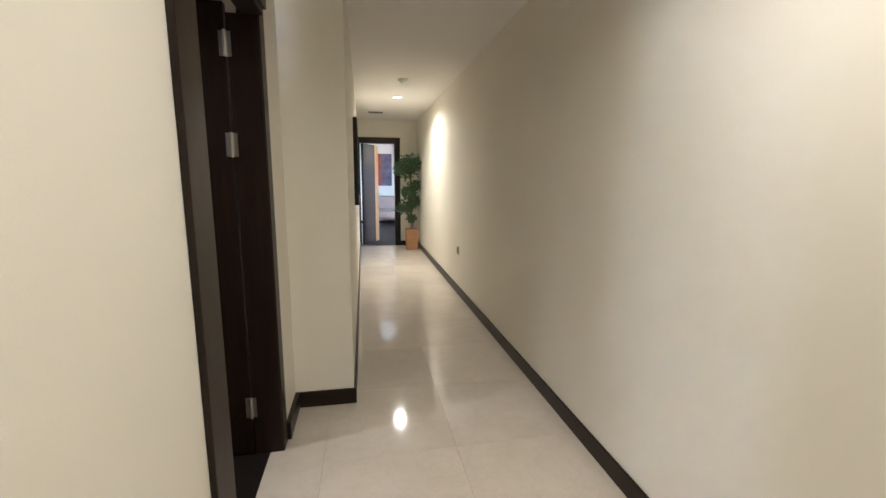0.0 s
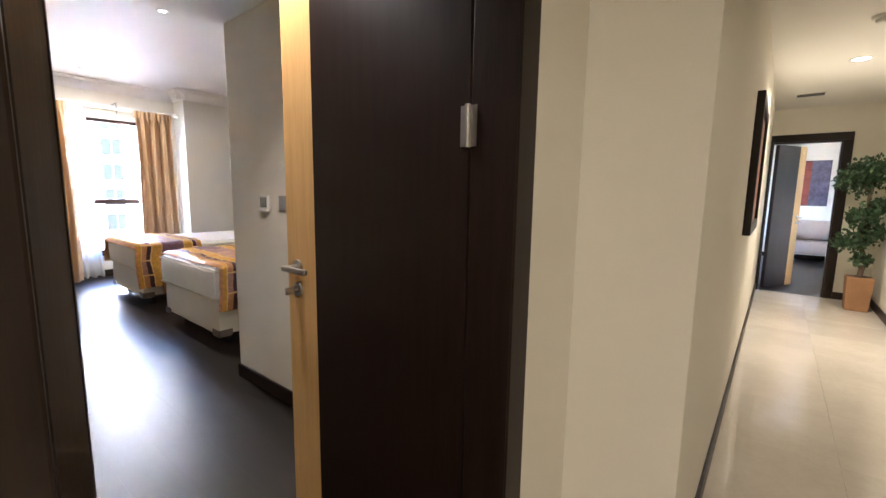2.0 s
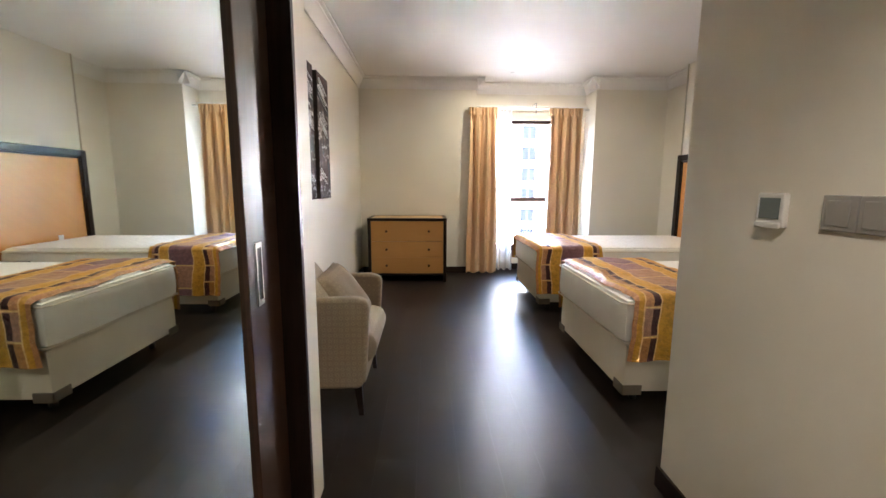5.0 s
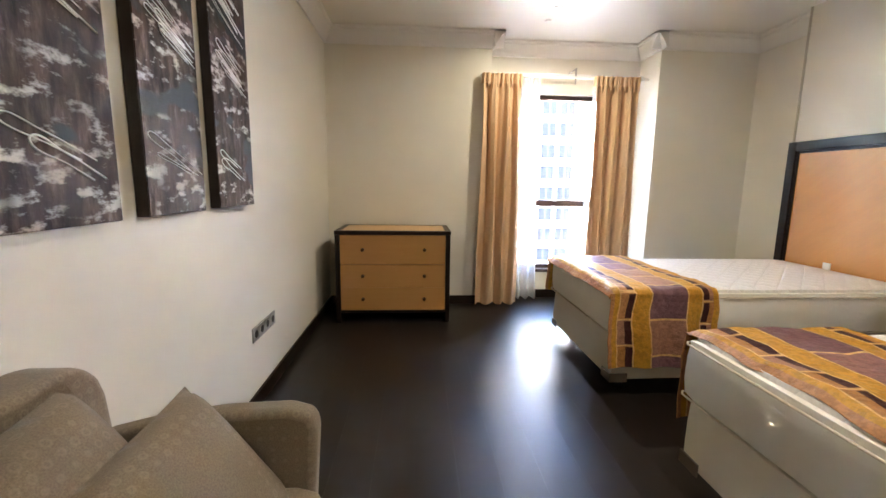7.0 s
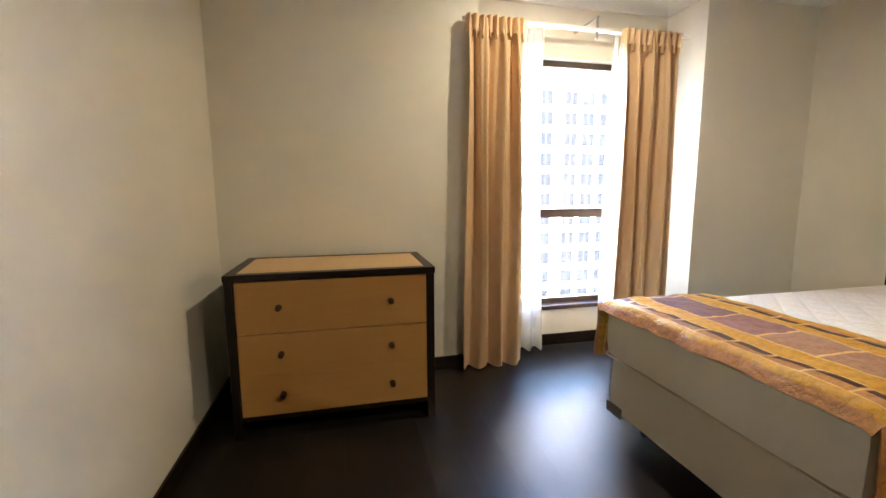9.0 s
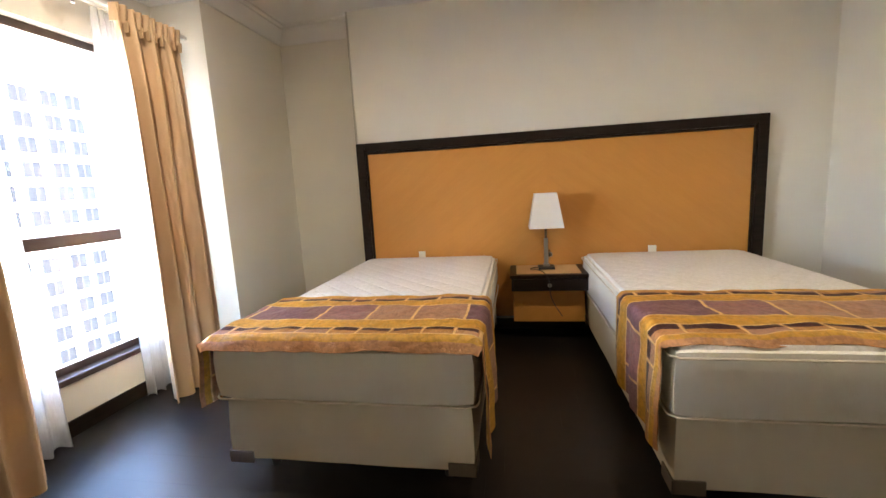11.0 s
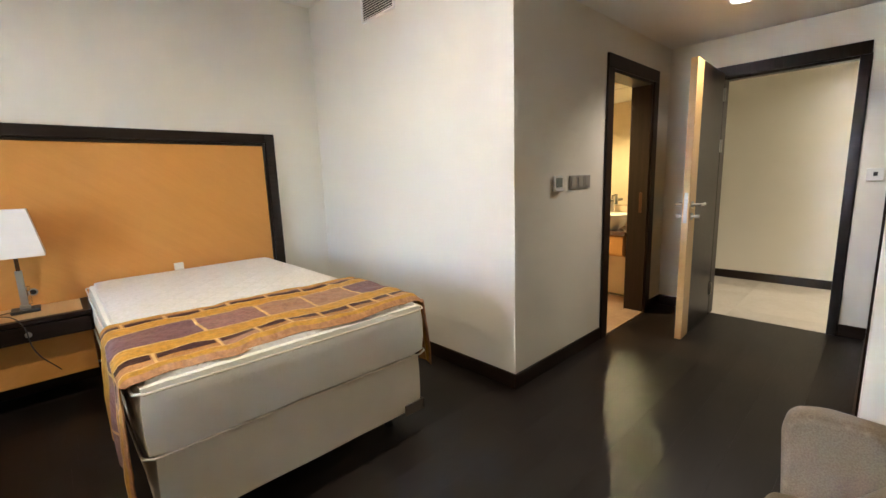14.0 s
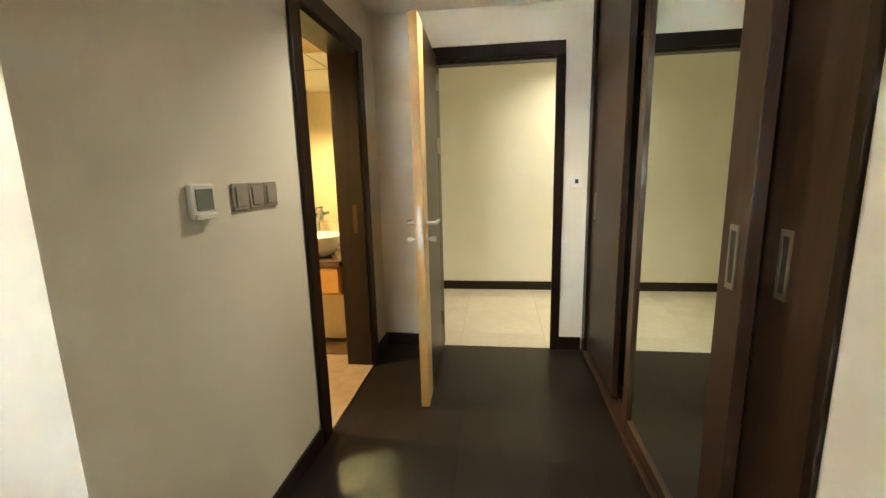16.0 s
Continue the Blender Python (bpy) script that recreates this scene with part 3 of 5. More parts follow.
cornice(-7.12, 0.43, -2.56, 0.43, 0, 1)
cornice(-7.12, 0.43, -7.12, 2.22, 1, 0)
cornice(-7.38, 2.11, -7.01, 2.11, 0, 1)
cornice(-7.38, 2.11, -7.38, 3.80, 1, 0)
cornice(-7.38, 3.80, -6.87, 3.80, 0, -1)
cornice(-6.98, 3.69, -6.98, 4.83, 1, 0)
cornice(-6.98, 4.83, -6.25, 4.83, 0, -1)


# ---- doors ----
def architrave(bm, axis, at, proud, a0, a1, top, w=0.095):
    """Three flat boards round an opening on one face of a wall (axis: the wall's normal)."""
    lo, hi = min(at, at + proud), max(at, at + proud)
    for p0, p1, z0, z1 in ((a0 - w, a0, 0, top), (a1, a1 + w, 0, top), (a0 - w, a1 + w, top, top + w)):
        if axis == "x":
            box(bm, lo, hi, p0, p1, z0, z1, bevel=0.004)
        else:
            box(bm, p0, p1, lo, hi, z0, z1, bevel=0.004)


def door_frame(name, axis, n0, n1, a0, a1, top, label):
    ob = tagged(new(name), label, "door frame", kind="structure")
    bm = bmesh.new()
    for p0, p1, z0, z1 in ((a0, a0 + 0.022, 0, top), (a1 - 0.022, a1, 0, top), (a0 + 0.022, a1 - 0.022, top - 0.028, top)):
        if axis == "x":
            box(bm, n0 - 0.002, n1 + 0.002, p0, p1, z0, z1, bevel=0.002)
        else:
            box(bm, p0, p1, n0 - 0.002, n1 + 0.002, z0, z1, bevel=0.002)
    part("lining", bm, M_DARK, ob)
    for at, proud in ((n0, -0.018), (n1, 0.018)):
        bm = bmesh.new()
        architrave(bm, axis, at, proud, a0 + 0.008, a1 - 0.008, top - 0.008)
        part("architrave", bm, M_DARK, ob)
    return ob


bf = tagged(new("door_frame_bedroom"), "dark wenge door frame with flat architraves", "door frame", kind="structure")
part("splayed_jamb", prism(bmesh.new(), [(WX1 + 0.002, DS), (WX1 + 0.002, 1.145), (WX0 - 0.002, 1.182), (WX0 - 0.002, DS)], 0, DH - 0.028, "z"), M_DARK, bf)
part("hinge_jamb", B((-0.276, WX2 + 0.002, DN - 0.010, DN + 0.012, 0, DH - 0.028), bevel=0.002), M_DARK, bf)
part("head_jamb", B((WX0 - 0.002, WX1 + 0.002, DS, DN, DH - 0.028, DH), bevel=0.002), M_DARK, bf)
bm = bmesh.new()
box(bm, WX0 - 0.018, WX0, 1.125, 1.184, 0, DH - 0.008, bevel=0.004)
box(bm, WX0 - 0.018, WX0, DN - 0.008, DN + 0.08, 0, DH - 0.008, bevel=0.004)
box(bm, WX0 - 0.018, WX0, 1.125, DN + 0.08, DH - 0.008, DH + 0.08, bevel=0.004)
part("architrave", bm, M_DARK, bf)
part("architrave", B((WX1, WX1 + 0.018, 1.008, 1.142, 0, DH - 0.008), bevel=0.004), M_DARK, bf)
part("architrave", B((WX2, WX2 + 0.007, DN - 0.008, DN + 0.078, 0, DH + 0.08), bevel=0.003), M_DARK, bf)
part("architrave", B((WX1, WX1 + 0.018, 1.008, DN - 0.008, DH - 0.008, DH + 0.08), bevel=0.004), M_DARK, bf)
door_frame("door_frame_bathroom", "y", YN, YB, BX0, BX1, 2.03, "dark wenge bathroom door frame in a deep reveal")
door_frame("door_frame_far", "y", 8.5, 8.62, 0.20, 0.92, 2.06, "dark wenge door frame at the corridor's end")
setting("threshold", B((BX0 + 0.022, BX1 - 0.022, YN - 0.01, YB, -0.005, 0.012), bevel=0.003), M_BATHFLOOR, "rosy brown marble bathroom threshold", "threshold")
setting("strike_plate", B((BX1 - 0.0245, BX1 - 0.0215, 2.455, 2.48, 0.92, 1.10)), M_BRASS, "dull steel strike plate in the bathroom jamb", "strike plate")


def lever(parent, side, x, z=1.03):
    """Lever handle and lock rose on one face of a leaf (side: +1 or -1 along y)."""
    f = 0.0225 * side
    bm = bmesh.new()
    cyl(bm, (x, f + side * 0.005, z), 0.026, 0.026, 0.010, "y", 24, 0.002)
    cyl(bm, (x, f + side * 0.030, z), 0.010, 0.010, 0.05, "y", 16)
    box(bm, x - 0.012, x + 0.125, f + side * 0.058 - 0.008, f + side * 0.058 + 0.008, z - 0.010, z + 0.010, 0.006, 3)
    h = part("door_handle", bm, M_STEEL, parent, "brushed steel lever handle")
    bm = bmesh.new()
    cyl(bm, (x, f + side * 0.005, z - 0.085), 0.026, 0.026, 0.010, "y", 24, 0.002)
    cyl(bm, (x, f + side * 0.016, z - 0.085), 0.009, 0.009, 0.018, "y", 14)
    box(bm, x - 0.004, x + 0.004, f + side * 0.040 - 0.016, f + side * 0.040 + 0.016, z - 0.098, z - 0.072, 0.002)
    part("lock", bm, M_STEEL, parent, "steel lock rose with a key")


def door_leaf(name, place, width, label, hinges=True):
    """A leaf whose hinge edge is at its origin and which runs along -x; beech edge and lock stile."""
    d = thing(name, place, label, "door")
    st = 0.165
    part("panel", B((-width + st, 0, -0.0225, 0.0225, 0.008, 2.045), bevel=0.0015), M_DARK, d, "dark wenge veneer panel")
    part("lock_stile", B((-width + 0.004, -width + st, -0.0225, 0.0225, 0.008, 2.045), bevel=0.0015), M_BEECH, d, "pale beech lock stile")
    part("edge_lipping", B((-width, -width + 0.004, -0.0225, 0.0225, 0.008, 2.045), bevel=0.001), M_BEECH, d, "pale beech edge")
    part("lock_plate", B((-width - 0.0015, -width + 0.002, -0.011, 0.011, 0.90, 1.12)), M_STEEL, d, "steel lock faceplate")
    for side in (1, -1):
        lever(d, side, -width + 0.065)
    if hinges:
        for z in (0.245, 1.47, 1.88):
            bm = B((-0.024, -0.004, -0.0250, -0.0223, z - 0.05, z + 0.05), (0.004, 0.024, -0.0250, -0.0223, z - 0.05, z + 0.05))
            cyl(bm, (0, -0.029, z), 0.008, 0.008, 0.104, "z", 12)
            part("hinge", bm, M_STEEL, d, "steel butt hinge")
    return d


door_leaf("bedroom_door", pose(-0.284, 1.988, 0, 0, 0, 2.0), 0.795, "open dark wenge door with pale beech lock stile")
door_leaf("far_door", pose(0.262, 8.655, 0, 0, 0, -117), 0.70, "open dark door at the corridor's end", False)


# ---- wardrobe ----
wardrobe = thing("wardrobe", (0, 0.045, 0), "built-in brown wenge sliding-door wardrobe, one door mirrored", "wardrobe")
WT = 2.30
part("side_post", B((-0.30, WX0 - 0.001, 0.26, 0.915, 0, EH - 0.002), bevel=0.002), M_DARK, wardrobe, "dark side post")
part("side_post", B((-2.387, -2.360, 0.26, 0.918, 0, EH - 0.002), bevel=0.002), M_DARK, wardrobe, "dark side post")
part("top_rail", B((-2.360, -0.30, 0.80, 0.915, WT, EH - 0.002), bevel=0.002), M_DARK, wardrobe, "dark top rail")
part("bottom_track", B((-2.360, -0.30, 0.80, 0.925, 0.0, 0.028), (-2.360, -0.30, 0.918, 0.930, 0.028, 0.040), (-2.360, -0.30, 0.845, 0.853, 0.028, 0.040), bevel=0.002), M_WARD, wardrobe)
part("back_panel", B((-2.360, -0.30, 0.245, 0.262, 0.0, WT)), M_PLASTICDK, wardrobe, "dark wardrobe interior")
part("floor_panel", B((-2.360, -0.30, 0.262, 0.79, 0.001, 0.03)), M_DARK, wardrobe)
part("shelf", B((-2.360, -0.30, 0.262, 0.79, 1.95, 1.97)), M_DARK, wardrobe)


def pull(parent, x, y):
    bm = B((x - 0.02, x + 0.02, y, y + 0.004, 0.97, 0.985), (x - 0.02, x + 0.02, y, y + 0.004, 1.125, 1.14), (x - 0.02, x - 0.012, y, y + 0.004, 0.985, 1.125), (x + 0.012, x + 0.02, y, y + 0.004, 0.985, 1.125))
    p = part("pull", bm, M_STEEL, parent, "recessed steel finger pull")
    part("pull_recess", B((x - 0.012, x + 0.012, y - 0.001, y + 0.0008, 0.985, 1.125)), M_PLASTICDK, p)


def wood_slide(x0, x1, y0, y1, px):
    d = part("sliding_door", B((x0, x1, y0, y1, 0.042, WT - 0.004), bevel=0.003), M_WARD, wardrobe, "brown wenge sliding door")
    pull(d, px, y1)


wood_slide(-0.95, -0.302, 0.862, 0.895, -0.40)
wood_slide(-2.358, -1.72, 0.808, 0.840, -2.115)
md = part("mirror_door", B((-1.26, -1.19, 0.870, 0.905, 0.042, WT - 0.004), (-2.075, -1.955, 0.870, 0.905, 0.042, WT - 0.004), (-1.955, -1.26, 0.870, 0.905, 0.042, 0.10), (-1.955, -1.26, 0.870, 0.905, WT - 0.07, WT - 0.004), bevel=0.003), M_WARD, wardrobe, "mirrored sliding door with wenge frame")
part("mirror", B((-1.96, -1.255, 0.886, 0.892, 0.095, WT - 0.065)), M_MIRROR, md, "large clear mirror")
pull(md, -2.02, 0.905)


# ---- window, curtains and what lies outside ----
window = tagged(new("window_1"), "tall narrow bronze-framed window with a mid rail", "window", kind="structure")
fx0, fx1 = -7.50, -7.44
part("window_frame", B((fx0, fx1, W0, W0 + 0.05, WZ0, WZ1), (fx0, fx1, W1 - 0.05, W1, WZ0, WZ1), (fx0, fx1, W0 + 0.05, W1 - 0.05, WZ0, WZ0 + 0.05), (fx0, fx1, W0 + 0.05, W1 - 0.05, WZ1 - 0.05, WZ1), (fx0 - 0.005, fx1 + 0.015, W0 + 0.05, W1 - 0.05, 1.06, 1.135), bevel=0.004), M_WINFRAME, window)
for z0, z1 in ((WZ0 + 0.05, 1.06), (1.135, WZ1 - 0.05)):
    p = part("pane", B((-7.474, -7.468, W0 + 0.05, W1 - 0.05, z0, z1)), M_GLASS, window)
    p.visible_shadow = False
part("window_sill", B((-7.44, -7.355, W0, W1, WZ0 - 0.03, WZ0 + 0.006), bevel=0.005), M_WINFRAME, window, "dark bronze window sill")

rail = thing("curtain_rail", (0, 0, 0), "white curtain rail on brackets above the window", "curtain rail")
part("rail", B((-7.28, -7.25, 2.14, 3.78, 2.455, 2.475), bevel=0.003), M_WHITEPL, rail)
part("rail", B((-7.09, -7.065, 1.99, 3.74, 2.388, 2.408), bevel=0.003), M_WHITEPL, rail)
for y in (2.97,):
    part("bracket", B((-7.38, -7.065, y - 0.008, y + 0.008, 2.476, 2.486), (-7.08, -7.073, y - 0.008, y + 0.008, 2.33, 2.476)), M_STEEL, rail)


def drape(name, y0, y1, x, z0, z1, folds, depth, mat, label, cat, seed, gather=0.0, thick=0.003, nv=26):
    rng = random.Random(seed)
    ph = [rng.uniform(0, 6.28) for _ in range(4)]

    def fn(u, v):
        w = 1 - v
        spread = 1 + gather * w
        mid = (y0 + y1) / 2
        y = mid + (u - 0.5) * (y1 - y0) * spread
        a = math.sin(u * folds * 6.283 + ph[0] + 0.5 * math.sin(v * 2.2 + ph[1]))
        a += 0.35 * math.sin(u * folds * 2.3 * 6.283 + ph[2]) * (0.4 + 0.6 * v)
        pinch = 0.55 + 0.45 * min(1, w * 6)
        return (x + depth * a * pinch, y + 0.010 * math.sin(v * 5 + u * 9 + ph[3]), z0 + (z1 - z0) * v + 0.012 * math.sin(u * folds * 6.283) * (1 - v))

    bm = sheet(bmesh.new(), fn, int(folds * 22), nv, thick)
    ob = thing(name, (0, 0, 0), label, cat)
    part("cloth", bm, mat, ob)
    return ob


def heading(ob, y0, y1, x, z1, count):
    """Gathered heading tape along a curtain's top."""
    def fn(u, v):
        ridge = abs(math.sin(u * count * 3.1416)) ** 0.6
        return (x - 0.012 + 0.052 * ridge * (0.72 + 0.28 * v), y0 - 0.012 + (y1 - y0 + 0.024) * u + 0.004 * math.sin(u * 31 + v), z1 - 0.085 + 0.097 * v + 0.003 * math.sin(u * 17))

    part("heading_tape", sheet(bmesh.new(), fn, count * 12, 6, 0.004), M_CURTAIN, ob)
    for i in range(count):
        y = y0 - 0.012 + (i + 0.5) * (y1 - y0 + 0.024) / count
        bm = bmesh.new()
        prism(bm, [(y - 0.008, z1 - 0.07), (y + 0.008, z1 - 0.07), (y + 0.0015, z1 - 0.13), (y - 0.0015, z1 - 0.13)], x + 0.005, x + 0.034, "x", 0.0012, 2)
        part("pleat", bm, M_CURTAIN, ob)


c = drape("curtain", 2.01, 2.41, -7.055, 0.02, 2.395, 3.4, 0.045, M_CURTAIN, "gold sateen floor-length curtain drawn aside", "curtain", 3, gather=0.12)
heading(c, 2.01, 2.41, -7.055, 2.395, 9)
c = drape("curtain", 3.17, 3.635, -7.055, 0.02, 2.395, 3.8, 0.045, M_CURTAIN, "gold sateen floor-length curtain drawn aside", "curtain", 8, gather=0.06)
heading(c, 3.17, 3.635, -7.055, 2.395, 10)
drape("sheer_curtain", 2.42, 2.66, -7.28, 0.02, 2.45, 4, 0.02, M_SHEER, "white sheer voile curtain drawn aside", "curtain", 5, gather=0.45, thick=0.0)
drape("sheer_curtain", 3.25, 3.48, -7.28, 0.02, 2.45, 4, 0.02, M_SHEER, "white sheer voile curtain drawn aside", "curtain", 6, gather=0.35, thick=0.0)

setting("ground", B((-3000, 3000, -3000, 3000, -46, -45)), M_GROUND, "pale sandy ground far below", "ground")
tower = thing("apartment_tower", (-65, 0, -45), "white sunlit apartment tower with rows of windows", "building")
part("facade", B((-20, 0, 6, 62, 0, 70.5), (0.0, 1.2, 26.5, 29.5, 0, 69), bevel=0.1), M_TOWER, tower, "white rendered wall")
part("roof_parapet", B((-20.3, 0.3, 5.7, 62.3, 70.5, 71.3)), M_TOWER, tower)
glass_bm = B((0.0, 0.06, -1.02, 1.02, 0, 2.0))
frame_bm = B((0.0, 0.09, -1.10, -1.02, -0.10, 2.08), (0.0, 0.09, 1.02, 1.10, -0.10, 2.08), (0.0, 0.12, -1.10, 1.10, -0.20, -0.10), (0.0, 0.09, -1.02, 1.02, 2.0, 2.08), (0.0, 0.10, -0.03, 0.03, 0, 2.0))
glass_data, frame_data = mesh_of("tower_pane", glass_bm, M_TOWERGLASS, False), mesh_of("tower_window", frame_bm, M_TOWERFRAME, False)
for yy in (10.6, 13.2, 16.8, 20.6, 23.3, 31.7, 35.9, 38.9, 42.0, 45.4, 49.0, 52.0):
    for k in range(12):
        w = new("window", frame_data)
        w.parent, w.location = tower, (0, yy, 25.3 + 3.1 * k + 0.2)
        g = new("pane", glass_data)
        g.parent = w


# ---- chest of drawers ----
def dresser():
    d = thing("chest_of_drawers", (-6.495, 0.605, 0), "honey maple chest of drawers with dark wenge edges", "chest of drawers")
    W, D, H = 1.06, 0.60, 0.87     # its front stands at local x = 0, depth runs to -x, width along y
    for name, b4 in (("side_panel", (-D, 0, 0, 0.042, 0.0, H - 0.035)), ("side_panel", (-D, 0, W - 0.042, W, 0.0, H - 0.035)), ("bottom_rail", (-D, -0.01, 0.042, W - 0.042, 0.09, 0.115)), ("back_panel", (-D, -D + 0.01, 0.042, W - 0.042, 0.115, H - 0.035))):
        part(name, B(b4, bevel=0.003), M_DARK, d, "dark wenge panel")
    part("top_edge", B((-0.05, 0.004, -0.004, W + 0.004, H - 0.035, H), (-D, -D + 0.05, -0.004, W + 0.004, H - 0.035, H), (-D + 0.05, -0.05, -0.004, 0.05, H - 0.035, H), (-D + 0.05, -0.05, W - 0.05, W + 0.004, H - 0.035, H), bevel=0.003), M_DARKH, d, "dark wenge top edging")
    part("top_panel", B((-D + 0.05, -0.05, 0.05, W - 0.05, H - 0.03, H - 0.001)), M_DRTOP, d, "pale maple top inset")
    zs = [0.118, 0.338, 0.558, H - 0.038]
    for i in range(3):
        dr = part("drawer", B((-0.03, -0.004, 0.045, W - 0.045, zs[i] + (0.002 if i != 1 else 0.0004), zs[i + 1] - (0.002 if i != 0 else 0.0004)), bevel=0.0015 if i == 2 else 0.0004), M_DRAWER, d, "honey maple drawer front")
        for y in (0.25, 0.82):
            bm = bmesh.new()
            zc = (zs[i] + zs[i + 1]) / 2
            cyl(bm, (0.000, y, zc), 0.016, 0.016, 0.008, "x", 18)
            cyl(bm, (0.012, y, zc), 0.006, 0.006, 0.018, "x", 12)
            cyl(bm, (0.024, y, zc), 0.013, 0.015, 0.012, "x", 18, 0.003)
            part("knob", bm, M_BRASS, dr, "small bronze knob")


dresser()


# ---- the headboard and beds ----
hb = thing("headboard", (-6.235, 4.653, 0), "wide cherry veneer headboard in a black moulded frame", "headboard")
HW, HH, FB = 3.272, 1.70, 0.078
part("frame", B((0, FB, -0.055, 0, 0.10, HH), (HW - FB, HW, -0.055, 0, 0.10, HH), (FB, HW - FB, -0.055, 0, HH - FB, HH), bevel=0.006), M_DARKH, hb, "black moulded frame")
part("bead", B((FB, FB + 0.02, -0.042, 0, 0.10, HH - FB), (HW - FB - 0.02, HW - FB, -0.042, 0, 0.10, HH - FB), (FB + 0.02, HW - FB - 0.02, -0.042, 0, HH - FB - 0.02, HH - FB), bevel=0.005), M_DARKH, hb)
MIDX = HW / 2
part("veneer_panel", B((FB + 0.02, MIDX, -0.030, -0.002, 0.12, HH - FB - 0.02)), M_CHEV_L, hb, "cherry veneer, grain slanting")
part("veneer_panel", B((MIDX, HW - FB - 0.02, -0.030, -0.002, 0.12, HH - FB - 0.02)), M_CHEV_R, hb, "cherry veneer, grain slanting")


def soft_box(x0, x1, y0, y1, z0, z1, r, sag=0.0, seed=0, cell=0.09):
    """A padded block: dense sides, rounded edges, slight unevenness."""
    bm = bmesh.new()
    nx, ny, nz = [max(3, int((b - a) / cell)) for a, b in ((x0, x1), (y0, y1), (z0, z1))]
    seen = {}

    def vert(i, j, k):
        key = (i, j, k)
        if key not in seen:
            p = Vector((x0 + (x1 - x0) * i / nx, y0 + (y1 - y0) * j / ny, z0 + (z1 - z0) * k / nz))
            q = Vector((min(max(p.x, x0 + r), x1 - r), min(max(p.y, y0 + r), y1 - r), min(max(p.z, z0 + r), z1 - r)))
            d = p - q
            if d.length > 1e-6:
                p = q + d.normalized() * min(r, d.length)
            c = 0.006 * noise.noise(p * 4 + Vector((seed, 0, 0)))
            p += Vector((c, c, 0)) + Vector((0, 0, -sag * math.sin(math.pi * i / nx) * math.sin(math.pi * j / ny) if k == nz else 0))
            seen[key] = bm.verts.new(p)
        return seen[key]

    for i in range(nx):
        for j in range(ny):
            for k in (0, nz):
                bm.faces.new([vert(i, j, k), vert(i + 1, j, k), vert(i + 1, j + 1, k), vert(i, j + 1, k)])
    for i in range(nx):
        for k in range(nz):
            for j in (0, ny):
                bm.faces.new([vert(i, j, k), vert(i + 1, j, k), vert(i + 1, j, k + 1), vert(i, j, k + 1)])
    for j in range(ny):
        for k in range(nz):
            for i in (0, nx):
                bm.faces.new([vert(i, j, k), vert(i, j + 1, k), vert(i, j + 1, k + 1), vert(i, j, k + 1)])
    bmesh.ops.recalc_face_normals(bm, faces=bm.faces[:])
    return bm


def piping(bm, x0, x1, y0, y1, z, r=0.0045, c=0.05):
    """A welt that runs round a padded block, with round corners."""
    pts = []
    for cx, cy, a in ((x1 - c, y1 - c, 0), (x0 + c, y1 - c, 90), (x0 + c, y0 + c, 180), (x1 - c, y0 + c, 270)):
        pts += [Vector((cx + c * math.cos(radians(a + s)), cy + c * math.sin(radians(a + s)), z + 0.003 * math.sin(cx * 9 + cy * 7 + s))) for s in (0, 22, 45, 68, 90)]
    rings = []
    for i, p in enumerate(pts):
        t = (pts[(i + 1) % len(pts)] - pts[i - 1]).normalized()
        side = Vector((t.y, -t.x, 0))
        rings.append([bm.verts.new(p + r * (math.cos(a) * side + math.sin(a) * Vector((0, 0, 1)))) for a in (0, 1.05, 2.09, 3.14, 4.19, 5.24)])
    for i in range(len(rings)):
        a, b2 = rings[i], rings[(i + 1) % len(rings)]
        for j in range(6):
            bm.faces.new((a[j], a[(j + 1) % 6], b2[(j + 1) % 6], b2[j]))
    bmesh.ops.recalc_face_normals(bm, faces=bm.faces[:])


BEDL = 2.07


